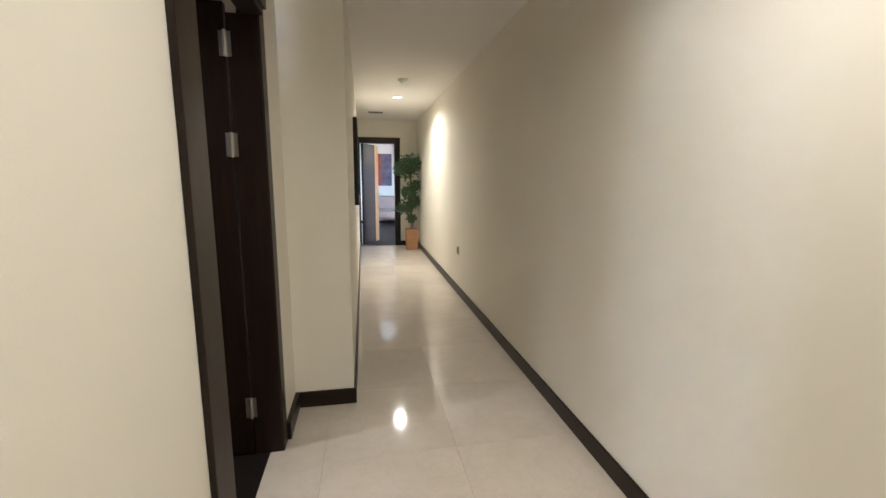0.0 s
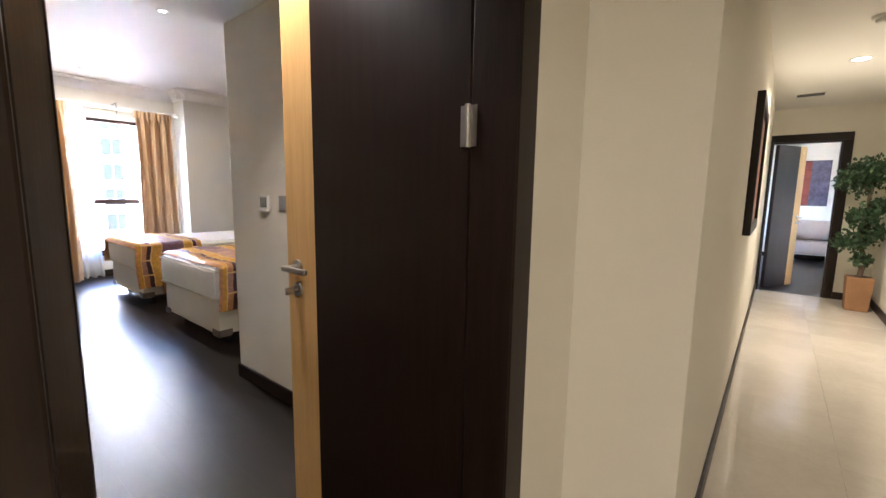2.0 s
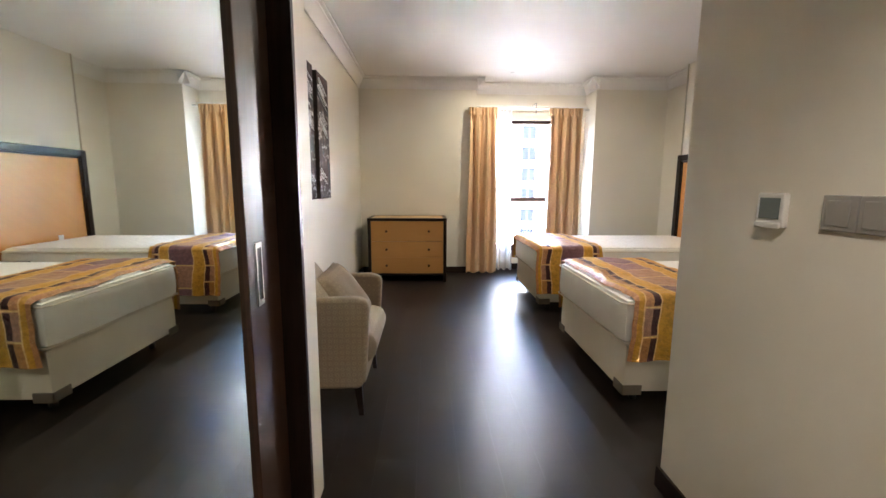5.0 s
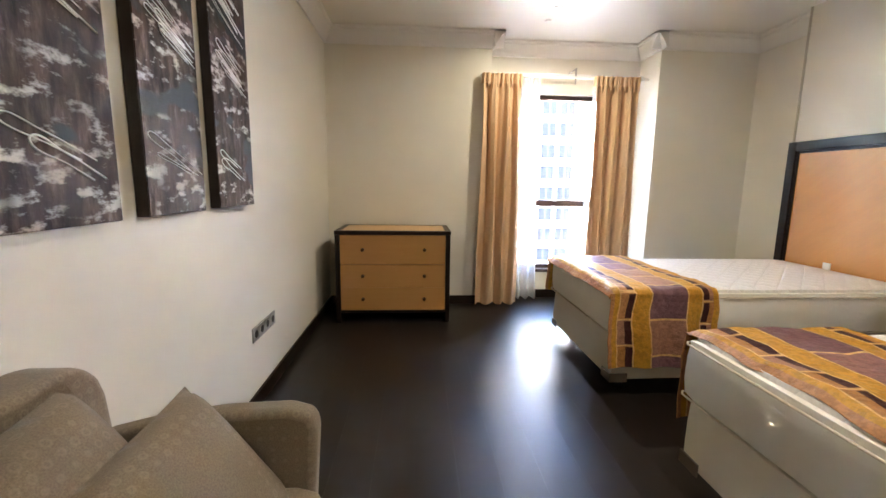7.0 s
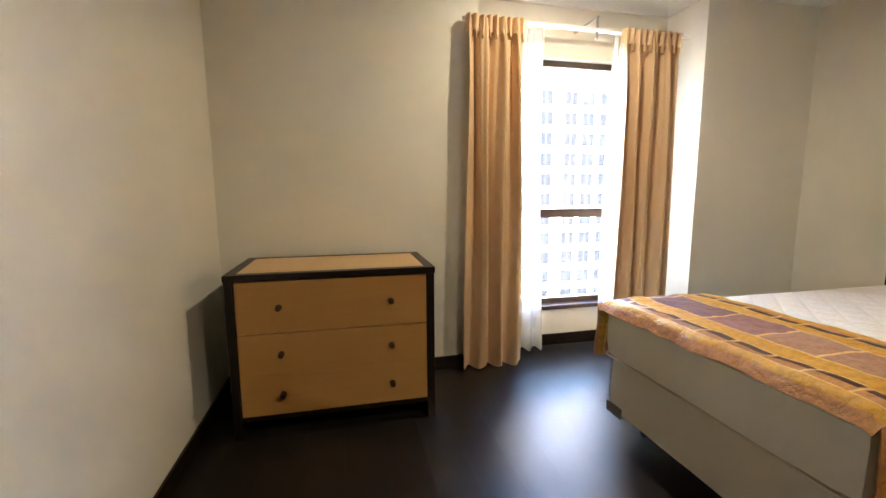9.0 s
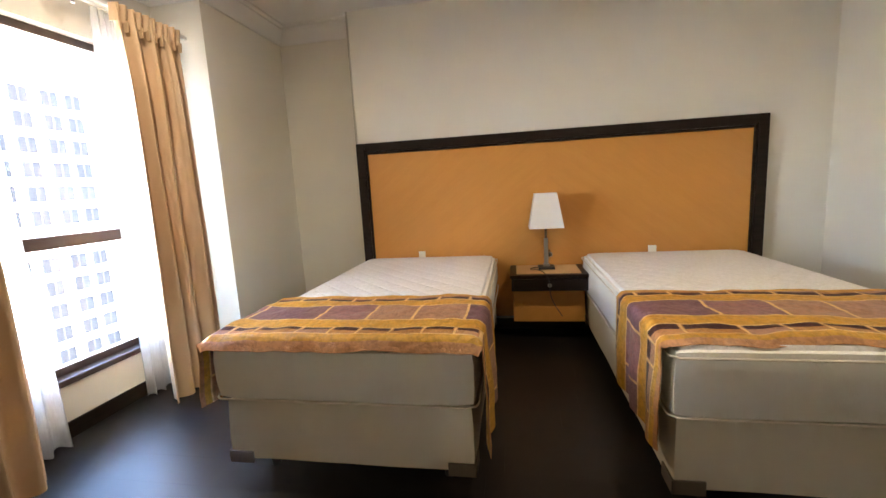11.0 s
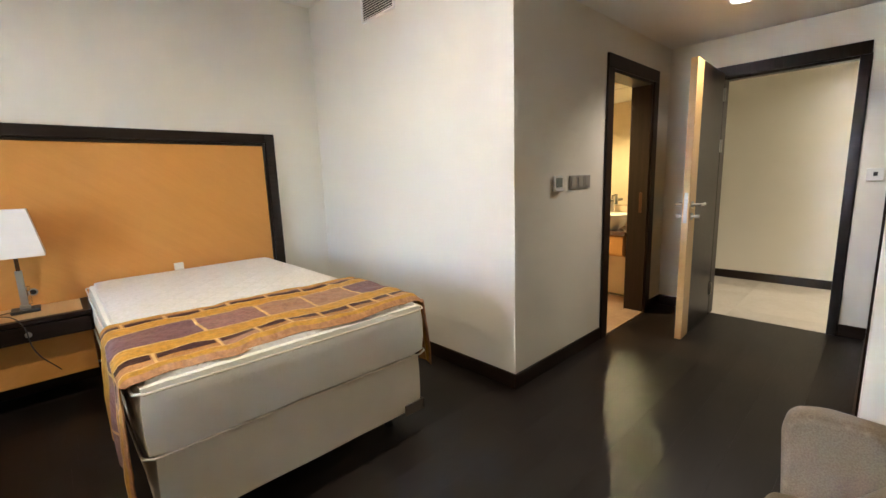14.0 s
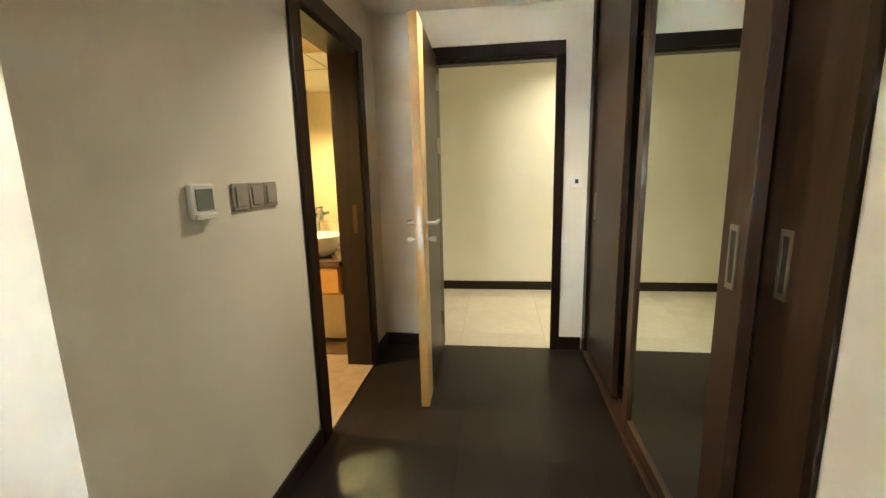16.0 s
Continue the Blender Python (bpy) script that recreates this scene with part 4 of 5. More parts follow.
def bed(x0, width, yfoot, seed, label):
    b = thing("single_bed", (x0, yfoot, 0), label, "bed", "twin beds")
    w = width
    part("box_base", soft_box(0.025, w - 0.025, 0.03, BEDL, 0.105, 0.395, 0.022, seed=seed), M_BASE, b, "ivory cloth box base")
    mt = part("mattress", soft_box(0, w, 0, BEDL, 0.40, 0.675, 0.05, 0.006, seed + 5), M_SEAT, b, "cream mattress")
    part("quilted_top", soft_box(0.03, w - 0.03, 0.03, BEDL - 0.03, 0.60, 0.690, 0.035, 0.004, seed + 9), M_QUILT, mt, "white quilted top")
    for z in (0.415, 0.642):
        bm = bmesh.new()
        piping(bm, -0.001, w + 0.001, -0.001, BEDL + 0.001, z)
        part("piping", bm, M_PIPE, mt)
    for cx, sx in ((0, 1), (w, -1)):
        for cy, sy in ((0, 1), (BEDL, -1)):
            xa, xb = sorted((cx + sx * 0.020, cx + sx * 0.14))
            ya, yb = sorted((cy + sy * 0.024, cy + sy * 0.14))
            part("corner_guard", B((xa, xb, min(cy + sy * 0.024, cy + sy * 0.032), max(cy + sy * 0.024, cy + sy * 0.032), 0.092, 0.15), (min(cx + sx * 0.020, cx + sx * 0.028), max(cx + sx * 0.020, cx + sx * 0.028), ya, yb, 0.092, 0.15), bevel=0.002), M_BRACKET, b, "brown plastic corner guard")
            bm = bmesh.new()
            cyl(bm, (cx + sx * 0.16, cy + sy * 0.16, 0.0525), 0.022, 0.028, 0.105, "z", 16, 0.003)
            part("leg", bm, M_PLASTICDK, b, "short dark leg")
    part("label_tag", B((w * 0.42, w * 0.47, BEDL - 0.06, BEDL - 0.052, 0.68, 0.735)), M_SEAT, mt, "white cloth tag")


def scarf(x0, width, yfoot, y0, y1, hang_l, hang_r, seed, label):
    """A bed scarf over the foot of a bed, hanging down both sides."""
    w, top, r = width, 0.697, 0.035
    total = hang_l + w + hang_r

    def fn(u, v):
        s = u * total - hang_l
        drop = 0.0
        if s < 0:
            x, z, drop = -0.014, top - r + s + r * 0.6, -s
        elif s > w:
            x, z, drop = w + 0.014, top - r - (s - w) + r * 0.6, s - w
        else:
            x, z = s, top
            for e in (s, w - s):
                if e < r:
                    z = top - (r - math.sqrt(max(0, r * r - (r - e) ** 2))) * 0.5
            x = -0.014 + (w + 0.028) * s / w
        p = Vector((x0 + x, yfoot + y0 + (y1 - y0) * v, z))
        wr = noise.noise(Vector((s * 4.5, v * 5.0, seed))) + 0.5 * noise.noise(Vector((s * 13, v * 11, seed + 3)))
        edge = 0.030 * noise.noise(Vector((s * 3.0, seed + 7.7, v * 0.7))) + 0.008 * noise.noise(Vector((s * 11.0, seed + 2.2, v)))
        p.y += edge
        if drop > 0:
            side = -1 if s < 0 else 1
            p.x += side * (0.012 + 0.022 * (0.5 + 0.5 * math.sin(v * 17 + seed)) * min(1, drop * 4) + 0.006 * wr)
            p.y += 0.02 * noise.noise(Vector((drop * 5, v * 2, seed + 1)))
        else:
            p.z += 0.008 + 0.010 * wr + 0.012 * max(0.0, 1 - abs(v - 0.05) / 0.05) * (0.6 + 0.8 * noise.noise(Vector((s * 7, seed, 0))))
        p.z -= (0.055 if y0 < 0 else 0.026) * max(0.0, 1 - v / 0.085) ** 1.5 * (drop == 0)
        return p

    bm = sheet(bmesh.new(), fn, 160, 54, 0.004)
    ob = thing("bed_scarf", (0, 0, 0), label, "bed runner", "bed scarves")
    part("cloth", bm, M_RUNNER, ob)


bed(-6.205, 1.175, 2.53, 1.0, "ivory single bed with bare quilted mattress beside the window")
bed(-4.335, 1.21, 2.51, 4.0, "ivory single bed with bare mattress beside the wall")
scarf(-6.205, 1.175, 2.53, -0.022, 0.64, 0.30, 0.47, 2.0, "gold and mauve jacquard scarf over the bed's foot")
scarf(-4.335, 1.21, 2.51, 0.03, 0.70, 0.42, 0.36, 6.0, "rumpled gold and mauve jacquard scarf over the bed's foot")


# greyed strip that draws the thin dark line up the wall seam
cc = thing("seam_strip", (-6.25, 4.655, 0), "thin greyed strip running up the wall seam beside the headboard", "conduit")
part("channel", B((0.0, 0.016, -0.012, 0, 1.705, 2.81), bevel=0.003), M_SEAM_STRIP, cc)


# ---- nightstand and lamp ----
ns = thing("nightstand", (-4.91, 4.62, 0.015), "wall-hung cherry nightstand with black drawer and edges", "nightstand")
part("cabinet", B((0.01, 0.565, -0.30, 0, 0.155, 0.43), bevel=0.003), M_CHEV_L, ns, "cherry veneer cabinet")
part("drawer_box", B((0.0, 0.575, -0.40, 0, 0.432, 0.535), bevel=0.003), M_DARKH, ns, "black drawer case")
part("top_edge", B((-0.01, 0.585, -0.415, -0.365, 0.536, 0.562), (-0.01, 0.04, -0.365, 0, 0.536, 0.562), (0.535, 0.585, -0.365, 0, 0.536, 0.562), bevel=0.003), M_DARKH, ns)
part("top_panel", B((0.04, 0.535, -0.365, 0, 0.536, 0.560)), M_DRTOP, ns, "maple top inset")
dr = part("drawer", B((0.015, 0.56, -0.412, -0.401, 0.440, 0.528), bevel=0.002), M_DARKH, ns, "black drawer front")
bm = bmesh.new()
cyl(bm, (0.288, -0.425, 0.484), 0.016, 0.012, 0.026, "y", 18, 0.003)
part("knob", bm, M_STEEL, dr, "round steel knob")

tl = thing("table_lamp", (-4.625, 4.475, 0.577), "table lamp with square ivory shade and steel stem", "table lamp")
part("base", B((-0.065, 0.065, -0.065, 0.065, 0, 0.018), bevel=0.004), M_PLASTICDK, tl, "dark square base")
bm = B((-0.016, 0.016, -0.016, 0.016, 0.018, 0.25), bevel=0.003)
box(bm, -0.024, 0.024, -0.024, 0.024, 0.018, 0.04, 0.003)
part("stem", bm, M_STEEL, tl, "square steel stem")
part("crystal_block", B((0.018, 0.034, -0.02, 0.02, 0.04, 0.15), bevel=0.003), M_CRYSTAL, tl)
bm = bmesh.new()
cyl(bm, (0, 0, 0.30), 0.010, 0.010, 0.10, "z", 12)
part("lamp_holder", bm, M_BRASS, tl)
bm = bmesh.new()
lo, hi, z0, z1, tk = 0.134, 0.086, 0.34, 0.615, 0.003
rings = [[bm.verts.new((sx * (r - o), sy * (r - o), z)) for sx, sy in ((-1, -1), (1, -1), (1, 1), (-1, 1))] for r, z, o in ((lo, z0, 0), (hi, z1, 0), (hi, z1, tk), (lo, z0, tk))]
for i in range(4):
    for j in range(4):
        bm.faces.new((rings[i][j], rings[i][(j + 1) % 4], rings[(i + 1) % 4][(j + 1) % 4], rings[(i + 1) % 4][j]))
bmesh.ops.recalc_face_normals(bm, faces=bm.faces[:])
part("shade", bm, M_SHADE, tl, "tapered square ivory shade")
cu = bpy.data.curves.new("lamp_cord", "CURVE")
cu.dimensions, cu.bevel_depth = "3D", 0.003
sp = cu.splines.new("BEZIER")
pts = [(-4.67, 4.50, 0.582), (-4.75, 4.44, 0.582), (-4.64, 4.18, 0.57), (-4.61, 4.20, 0.40), (-4.52, 4.305, 0.22)]
sp.bezier_points.add(len(pts) - 1)
for bp, p in zip(sp.bezier_points, pts):
    bp.co, bp.handle_left_type, bp.handle_right_type = p, "AUTO", "AUTO"
cord = tagged(new("lamp_cord", cu), "thin black lamp cord hanging down the nightstand", "cable")
cu.materials.append(M_PLASTICDK)


hs = thing("wall_socket", (-4.585, 4.6225, 0.665), "small round grey socket on the headboard above the nightstand", "socket")
bm = bmesh.new()
cyl(bm, (0, -0.006, 0), 0.024, 0.022, 0.012, "y", 24, 0.003)
part("plate", bm, M_GREYPL, hs, "grey round plate")
bm = bmesh.new()
cyl(bm, (0, -0.0128, 0), 0.015, 0.015, 0.002, "y", 20)
part("socket_well", bm, M_PLASTICDK, hs)


# ---- armchair ----
def pillow_bm(w, h, t, seed):
    bm = bmesh.new()

    def side(s):
        def fn(u, v):
            a, b2 = 2 * u - 1, 2 * v - 1
            bulge = ((1 - a ** 4) * (1 - b2 ** 4)) ** 0.5
            pin = 1 - 0.07 * (1 - abs(a)) * 0 - 0.06 * (1 - a * a) * abs(b2) ** 3 - 0.06 * (1 - b2 * b2) * abs(a) ** 3
            return Vector((a * w / 2 * pin, s * t / 2 * bulge + 0.006 * noise.noise(Vector((a * 2, b2 * 2, seed + s))), b2 * h / 2 * pin))
        return fn

    sheet(bm, side(1), 18, 18), sheet(bm, side(-1), 18, 18)
    bmesh.ops.remove_doubles(bm, verts=bm.verts[:], dist=0.0005)
    bmesh.ops.recalc_face_normals(bm, faces=bm.faces[:])
    return bm


ac = thing("armchair", (-3.455, 0.45, 0), "taupe ring-patterned armchair on dark tapered legs", "armchair")
W2, AW = 0.355, 0.075
for sx in (-1, 1):
    bm = bmesh.new()
    xa, xb = sorted((sx * W2, sx * (W2 - AW)))
    prism(bm, [(0.02, 0.17), (0.575, 0.17), (0.61, 0.22), (0.638, 0.64), (0.622, 0.678), (0.56, 0.695), (0.38, 0.688), (0.20, 0.660), (0.06, 0.625), (0.02, 0.60)], xa, xb, "x", 0.022, 4)
    part("armrest", bm, M_CHAIR, ac)
WB, RB, TB = W2 - AW - 0.004, 0.10, 0.875
arc = [(WB - RB + RB * math.sin(radians(d)), TB - RB + RB * math.cos(radians(d))) for d in (0, 30, 60, 90)]
bm = bmesh.new()
prism(bm, [(-WB, 0.20), (WB, 0.20)] + arc[::-1] + [(-x, z) for x, z in arc], 0.0, 0.19, "y", 0.024, 4)
for v in bm.verts:      # raked back, a little crowned along its top
    v.co.y -= 0.09 * (v.co.z - 0.2) * (v.co.y > 0.09)
    v.co.z += 0.012 * (1 - (v.co.x / WB) ** 2) * (v.co.z > 0.6)
    v.co.x += 0.03
part("backrest", bm, M_CHAIR, ac)
part("seat_frame", B((-W2 + AW, W2 - AW, 0.14, 0.60, 0.17, 0.30), bevel=0.012), M_CHAIR, ac)
bm = bmesh.new()
prism(bm, [(0.13, 0.28), (0.60, 0.28), (0.655, 0.33), (0.668, 0.40), (0.64, 0.462), (0.58, 0.478), (0.35, 0.475), (0.13, 0.455)], -W2 + AW + 0.003, W2 - AW - 0.003, "x", 0.018, 4)
part("seat_cushion", bm, M_CHAIR, ac)
for sx in (-1, 1):
    for y, sy in ((0.56, 1), (0.07, -1)):
        bm = bmesh.new()
        r = bmesh.ops.create_cone(bm, cap_ends=True, segments=4, radius1=0.018, radius2=0.031, depth=0.18, matrix=pose(sx * (W2 - 0.055), y, 0.09, 0, 0, 45))
        for v in r["verts"]:
            if v.co.z < 0.05:
                v.co.x += sx * 0.012
                v.co.y += sy * 0.018
        part("leg", bm, M_DARK, ac, "dark tapered wooden leg")
solid("cushion", pillow_bm(0.47, 0.45, 0.15, 5.0), M_CHAIR, "taupe ring-patterned cushion leaning on the chair back", "cushion", pose(-3.335, 0.735, 0.668, 31, 2, 3), group="armchair cushions")
solid("cushion", pillow_bm(0.45, 0.41, 0.16, 9.0), M_CHAIR, "taupe ring-patterned cushion propped in front of another", "cushion", pose(-3.485, 0.875, 0.608, 37, 3, -4), group="armchair cushions")


# ---- triptych, sockets, switches ----
def canvas(x0, x1, seed):
    c = thing("painting", (x1, 0.432, 1.18), "tall dark abstract canvas in browns and slate, one of three", "painting", "triptych")
    w, h = x1 - x0, 1.07
    part("stretcher", B((-w, 0, 0, 0.042, 0, h), bevel=0.002), M_CANVASEDGE, c, "dark canvas edge")
    part("picture", B((-w + 0.002, -0.002, 0.042, 0.0445, 0.002, h - 0.002)), M_ART, c)
    rng = random.Random(seed)
    for k in range(15):
        z = h * ((0.92 - 0.022 * k) if k < 7 else (0.66 - 0.022 * (k - 7)) if k < 13 else (0.20 - 0.03 * (k - 13))) + rng.uniform(-0.012, 0.012)
        length, tilt, gap = rng.uniform(0.5, 0.98) * (w - 0.03), rng.uniform(0.30, 0.40), rng.uniform(0.008, 0.022)
        xm = -w / 2 + rng.uniform(-1, 1) * (w - 0.03 - length) / 2
        cv = bpy.data.curves.new("scribble", "CURVE")
        cv.dimensions, cv.bevel_depth = "3D", rng.uniform(0.0010, 0.0028)
        stroke = cv.splines.new("BEZIER")
        stroke.bezier_points.add(5)
        for i, bp in enumerate(stroke.bezier_points):
            # out along the slant, round the tip and back
            along = (-0.5, 0.1, 0.48, 0.5, 0.05, -0.3)[i] * length
            over = (0, 0.3, 0.15, -0.5, -0.8, -1.0)[i] * gap + rng.uniform(-0.004, 0.004)
            bp.co = (xm + along, 0.0465, min(h - 0.01, max(0.01, z + along * tilt + over)))
            bp.handle_left_type = bp.handle_right_type = "AUTO"
        ln = new("scribble", cv)
        cv.materials.append(M_LINE)
        ln.parent = c


for x0, x1, s in ((-3.98, -3.60, 1), (-4.48, -4.11, 2), (-5.00, -4.61, 3)):
    canvas(x0, x1, s)

sk = thing("socket_panel", (-4.98, 0.43, 0.395), "row of four grey wall sockets", "socket")
for i in range(4):
    p = part("socket", B((-0.092 * i - 0.088, -0.092 * i, 0, 0.009, 0, 0.084), bevel=0.003), M_GREYPL, sk)
    bm = bmesh.new()
    cyl(bm, (-0.092 * i - 0.044, 0.0092, 0.042), 0.022, 0.022, 0.002, "y", 20)
    part("socket_well", bm, M_PLASTICDK, p)

sw = thing("light_switch", (-1.93, YN, 1.185), "three grey rocker switches in one row", "light switch")
for i in range(3):
    p = part("switch_plate", B((0.092 * i, 0.092 * i + 0.088, -0.009, 0, 0, 0.088), bevel=0.003), M_GREYPL, sw)
    part("rocker", B((0.092 * i + 0.014, 0.092 * i + 0.074, -0.013, -0.009, 0.012, 0.076), bevel=0.003), M_GREYPL, p)
th = thing("thermostat", (-2.14, YN, 1.17), "white wall thermostat with small grey screen", "thermostat")
part("housing", B((0.012, 0.108, -0.020, 0, 0.008, 0.106), bevel=0.006), M_WHITEPL, th)
part("screen", B((0.026, 0.096, -0.0225, -0.020, 0.032, 0.092)), M_SCREEN, th)
part("cover_lip", B((0.016, 0.104, -0.027, -0.018, 0.006, 0.022), bevel=0.003), M_WHITEPL, th)
kc = thing("key_card_switch", (WX0, 1.035, 1.165), "white key-card switch with dark slot", "switch")
part("plate", B((-0.012, 0, -0.043, 0.043, 0, 0.086), bevel=0.003), M_WHITEPL, kc)
part("slot", B((-0.0135, -0.012, -0.014, 0.008, 0.032, 0.060)), M_PLASTICDK, kc)
so = thing("wall_socket", (1.35, 4.70, 0.47), "small dark socket low on the corridor wall", "socket")
part("plate", B((-0.010, 0, -0.045, 0.045, 0, 0.09), bevel=0.003), M_GREYPL, so)
part("recess", B((-0.0115, -0.010, -0.02, 0.02, 0.02, 0.07)), M_PLASTICDK, so)

# air grille high on the wall beside the beds
gr = thing("air_grille", (-2.517, 3.41, 2.45), "white louvred air grille high on the wall", "air vent")
# dark panel on the wall stands in for the shade behind the slats
part("backing", B((-0.006, 0, 0.012, 0.388, 0.012, 0.168)), M_PLASTICDK, gr, "dark panel for the shaded opening")
part("grille_frame", B((-0.018, 0, 0, 0.4, 0, 0.014), (-0.018, 0, 0, 0.4, 0.166, 0.18), (-0.018, 0, 0, 0.014, 0.014, 0.166), (-0.018, 0, 0.386, 0.4, 0.014, 0.166), bevel=0.002), M_WHITEPL, gr)
for i in range(9):
    bm = bmesh.new()
    z = 0.022 + i * 0.0165
    prism(bm, [(-0.016, z), (-0.014, z - 0.002), (-0.005, z + 0.006), (-0.007, z + 0.008)], 0.014, 0.386, "y")
    part("slat", bm, M_WHITEPL, gr)


# ---- ceiling fittings ----
def downlight(x, y, z, r, label, mat):
    d = thing("downlight", (x, y, z), label, "ceiling light")
    bm = bmesh.new()
    segs = 28
    prof = [(r + 0.014, 0.0), (r + 0.012, -0.006), (r, -0.008), (r - 0.006, -0.002), (r - 0.010, 0.0)]
    rings = [[bm.verts.new((a * math.cos(6.2832 * k / segs), a * math.sin(6.2832 * k / segs), h)) for k in range(segs)] for a, h in prof]
    for i in range(len(rings) - 1):
        for k in range(segs):
            bm.faces.new((rings[i][k], rings[i][(k + 1) % segs], rings[i + 1][(k + 1) % segs], rings[i + 1][k]))
    part("trim_ring", bm, M_WHITEPL, d)
    bm = bmesh.new()
    cyl(bm, (0, 0, -0.0012), r - 0.008, r - 0.008, 0.002, "z", 28)
    part("diffuser", bm, mat, d, "lit diffuser")


# the two nearer fittings only go with the added, unseen lamps
for cx, cy in CORRIDOR_LAMPS:
    downlight(cx, cy, CH, 0.065, "lit round recessed corridor downlight", M_LAMPGLOW)
downlight(-1.05, 1.71, EH, 0.075, "lit round recessed entry downlight", M_LAMPGLOW)
for cx in (-3.94, -6.47):
    downlight(cx, 2.56, RH, 0.035, "small lit recessed bedroom downlight", M_LAMPGLOW)
downlight(-1.2, 3.5, 2.32, 0.07, "lit round bathroom downlight", M_LAMPGLOW)
sd = thing("smoke_detector", (0.75, 5.08, CH), "white round smoke detector", "smoke detector")
bm = bmesh.new()
cyl(bm, (0, 0, -0.012), 0.05, 0.055, 0.024, "z", 24, 0.004)
part("housing", bm, M_WHITEPL, sd)
bm = bmesh.new()
cyl(bm, (0, 0, -0.034), 0.026, 0.036, 0.020, "z", 24, 0.003)
part("sensor_cap", bm, M_WHITEPL, sd)
sp2 = thing("sprinkler", (-6.75, 2.56, RH), "small white ceiling sprinkler plate", "sprinkler")
bm = bmesh.new()
cyl(bm, (0, 0, -0.006), 0.030, 0.038, 0.012, "z", 20, 0.003)
part("plate", bm, M_WHITEPL, sp2)
cv = thing("ceiling_vent", (0.51, 7.55, CH), "small dark ceiling air vent", "air vent")
part("vent_frame", B((-0.14, 0.14, -0.09, 0.09, -0.008, 0), bevel=0.002), M_WHITEPL, cv)
for i in range(5):
    part("slat", B((-0.12, 0.12, -0.075 + 0.032 * i, -0.055 + 0.032 * i, -0.011, -0.008)), M_PLASTICDK, cv)


# ---- corridor picture, potted tree ----
pic = thing("framed_picture", (0.185, 4.14, 1.08), "dark wood framed picture on the corridor wall", "picture")
PW, PH = 0.95, 0.83
part("frame", B((0, 0.04, 0, 0.07, 0, PH), (0, 0.04, PW - 0.07, PW, 0, PH), (0, 0.04, 0.07, PW - 0.07, 0, 0.07), (0, 0.04, 0.07, PW - 0.07, PH - 0.07, PH), bevel=0.004), M_DARK, pic, "dark wooden frame")
part("print", B((0.001, 0.022, 0.065, PW - 0.065, 0.065, PH - 0.065)), M_REDPRINT, pic)

rng = random.Random(11)
tree = thing("potted_tree", (1.17, 7.95, 0), "potted clipped tree with dark green leaf tufts", "potted plant")
bm = bmesh.new()
prism(bm, [(-0.12, -0.12), (0.12, -0.12), (0.12, 0.12), (-0.12, 0.12)], 0, 0.40, "z", 0.01, 2)
for v in bm.verts:
    s = 0.85 + 0.15 * v.co.z / 0.4
    v.co.x *= s
    v.co.y *= s
part("planter", bm, M_POT, tree, "square terracotta planter")
bm = bmesh.new()
cyl(bm, (0, 0, 0.385), 0.108, 0.108, 0.04, "z", 4)
part("soil", bm, M_SOIL, tree)
knots = [(0, 0, 0.40), (0.02, 0.01, 0.62), (-0.05, 0.0, 0.82), (0.04, 0.02, 1.05), (-0.02, 0.0, 1.28), (0.0, 0, 1.55)]


def limb(bm, pts, r0, r1):
    rings = []
    for i, p in enumerate(pts):
        r = r0 + (r1 - r0) * i / (len(pts) - 1)
        rings.append([bm.verts.new(Vector(p) + Vector((r * math.cos(a * 1.047), r * math.sin(a * 1.047), 0))) for a in range(6)])
    for a, b2 in zip(rings, rings[1:]):
        for k in range(6):
            bm.faces.new((a[k], a[(k + 1) % 6], b2[(k + 1) % 6], b2[k]))
    bm.faces.new(rings[-1])


bm = bmesh.new()
limb(bm, knots, 0.028, 0.012)
CLUMPS = [(-0.12, 0, 0.80, 0.15), (0.05, 0.04, 0.92, 0.14), (-0.06, -0.05, 1.10, 0.14), (0.08, 0, 1.22, 0.12), (-0.14, 0.02, 1.52, 0.19), (0.03, 0.03, 1.60, 0.20), (-0.04, -0.04, 1.64, 0.18), (0.0, 0.0, 0.60, 0.08)]
for cx, cy, cz, r in CLUMPS:
    limb(bm, [(0, 0, cz - r * 0.9), (cx * 0.6, cy * 0.6, cz - r * 0.3), (cx, cy, cz)], 0.010, 0.004)
part("trunk", bm, M_BARK, tree, "crooked grey trunk")
for cx, cy, cz, r in CLUMPS:
    verts, faces = [], []
    for k in range(int(2600 * r)):
        d = Vector((rng.gauss(0, 1), rng.gauss(0, 1), rng.gauss(0, 0.55))).normalized() * r * rng.uniform(0.45, 1.08)
        p = Vector((cx, cy, cz)) + d
        if p.x > 0.155:
            continue
        t = Euler((rng.uniform(0, 6.28), rng.uniform(0, 6.28), rng.uniform(0, 6.28))).to_matrix()
        L = rng.uniform(0.035, 0.06)
        i = len(verts)
        verts += [p + t @ Vector(q) * L for q in ((0, 0, 0), (0.5, 0.38, 0.1), (1, 0, 0.02), (0.5, -0.38, 0.1))]
        faces += [(i, i + 1, i + 2), (i, i + 2, i + 3)]
    data = bpy.data.meshes.new("foliage")
    data.from_pydata(verts, [], faces)
    data.materials.append(M_LEAF)
    lf = new("foliage", data)
    lf.parent = tree
    tagged(lf, kind="stuff")


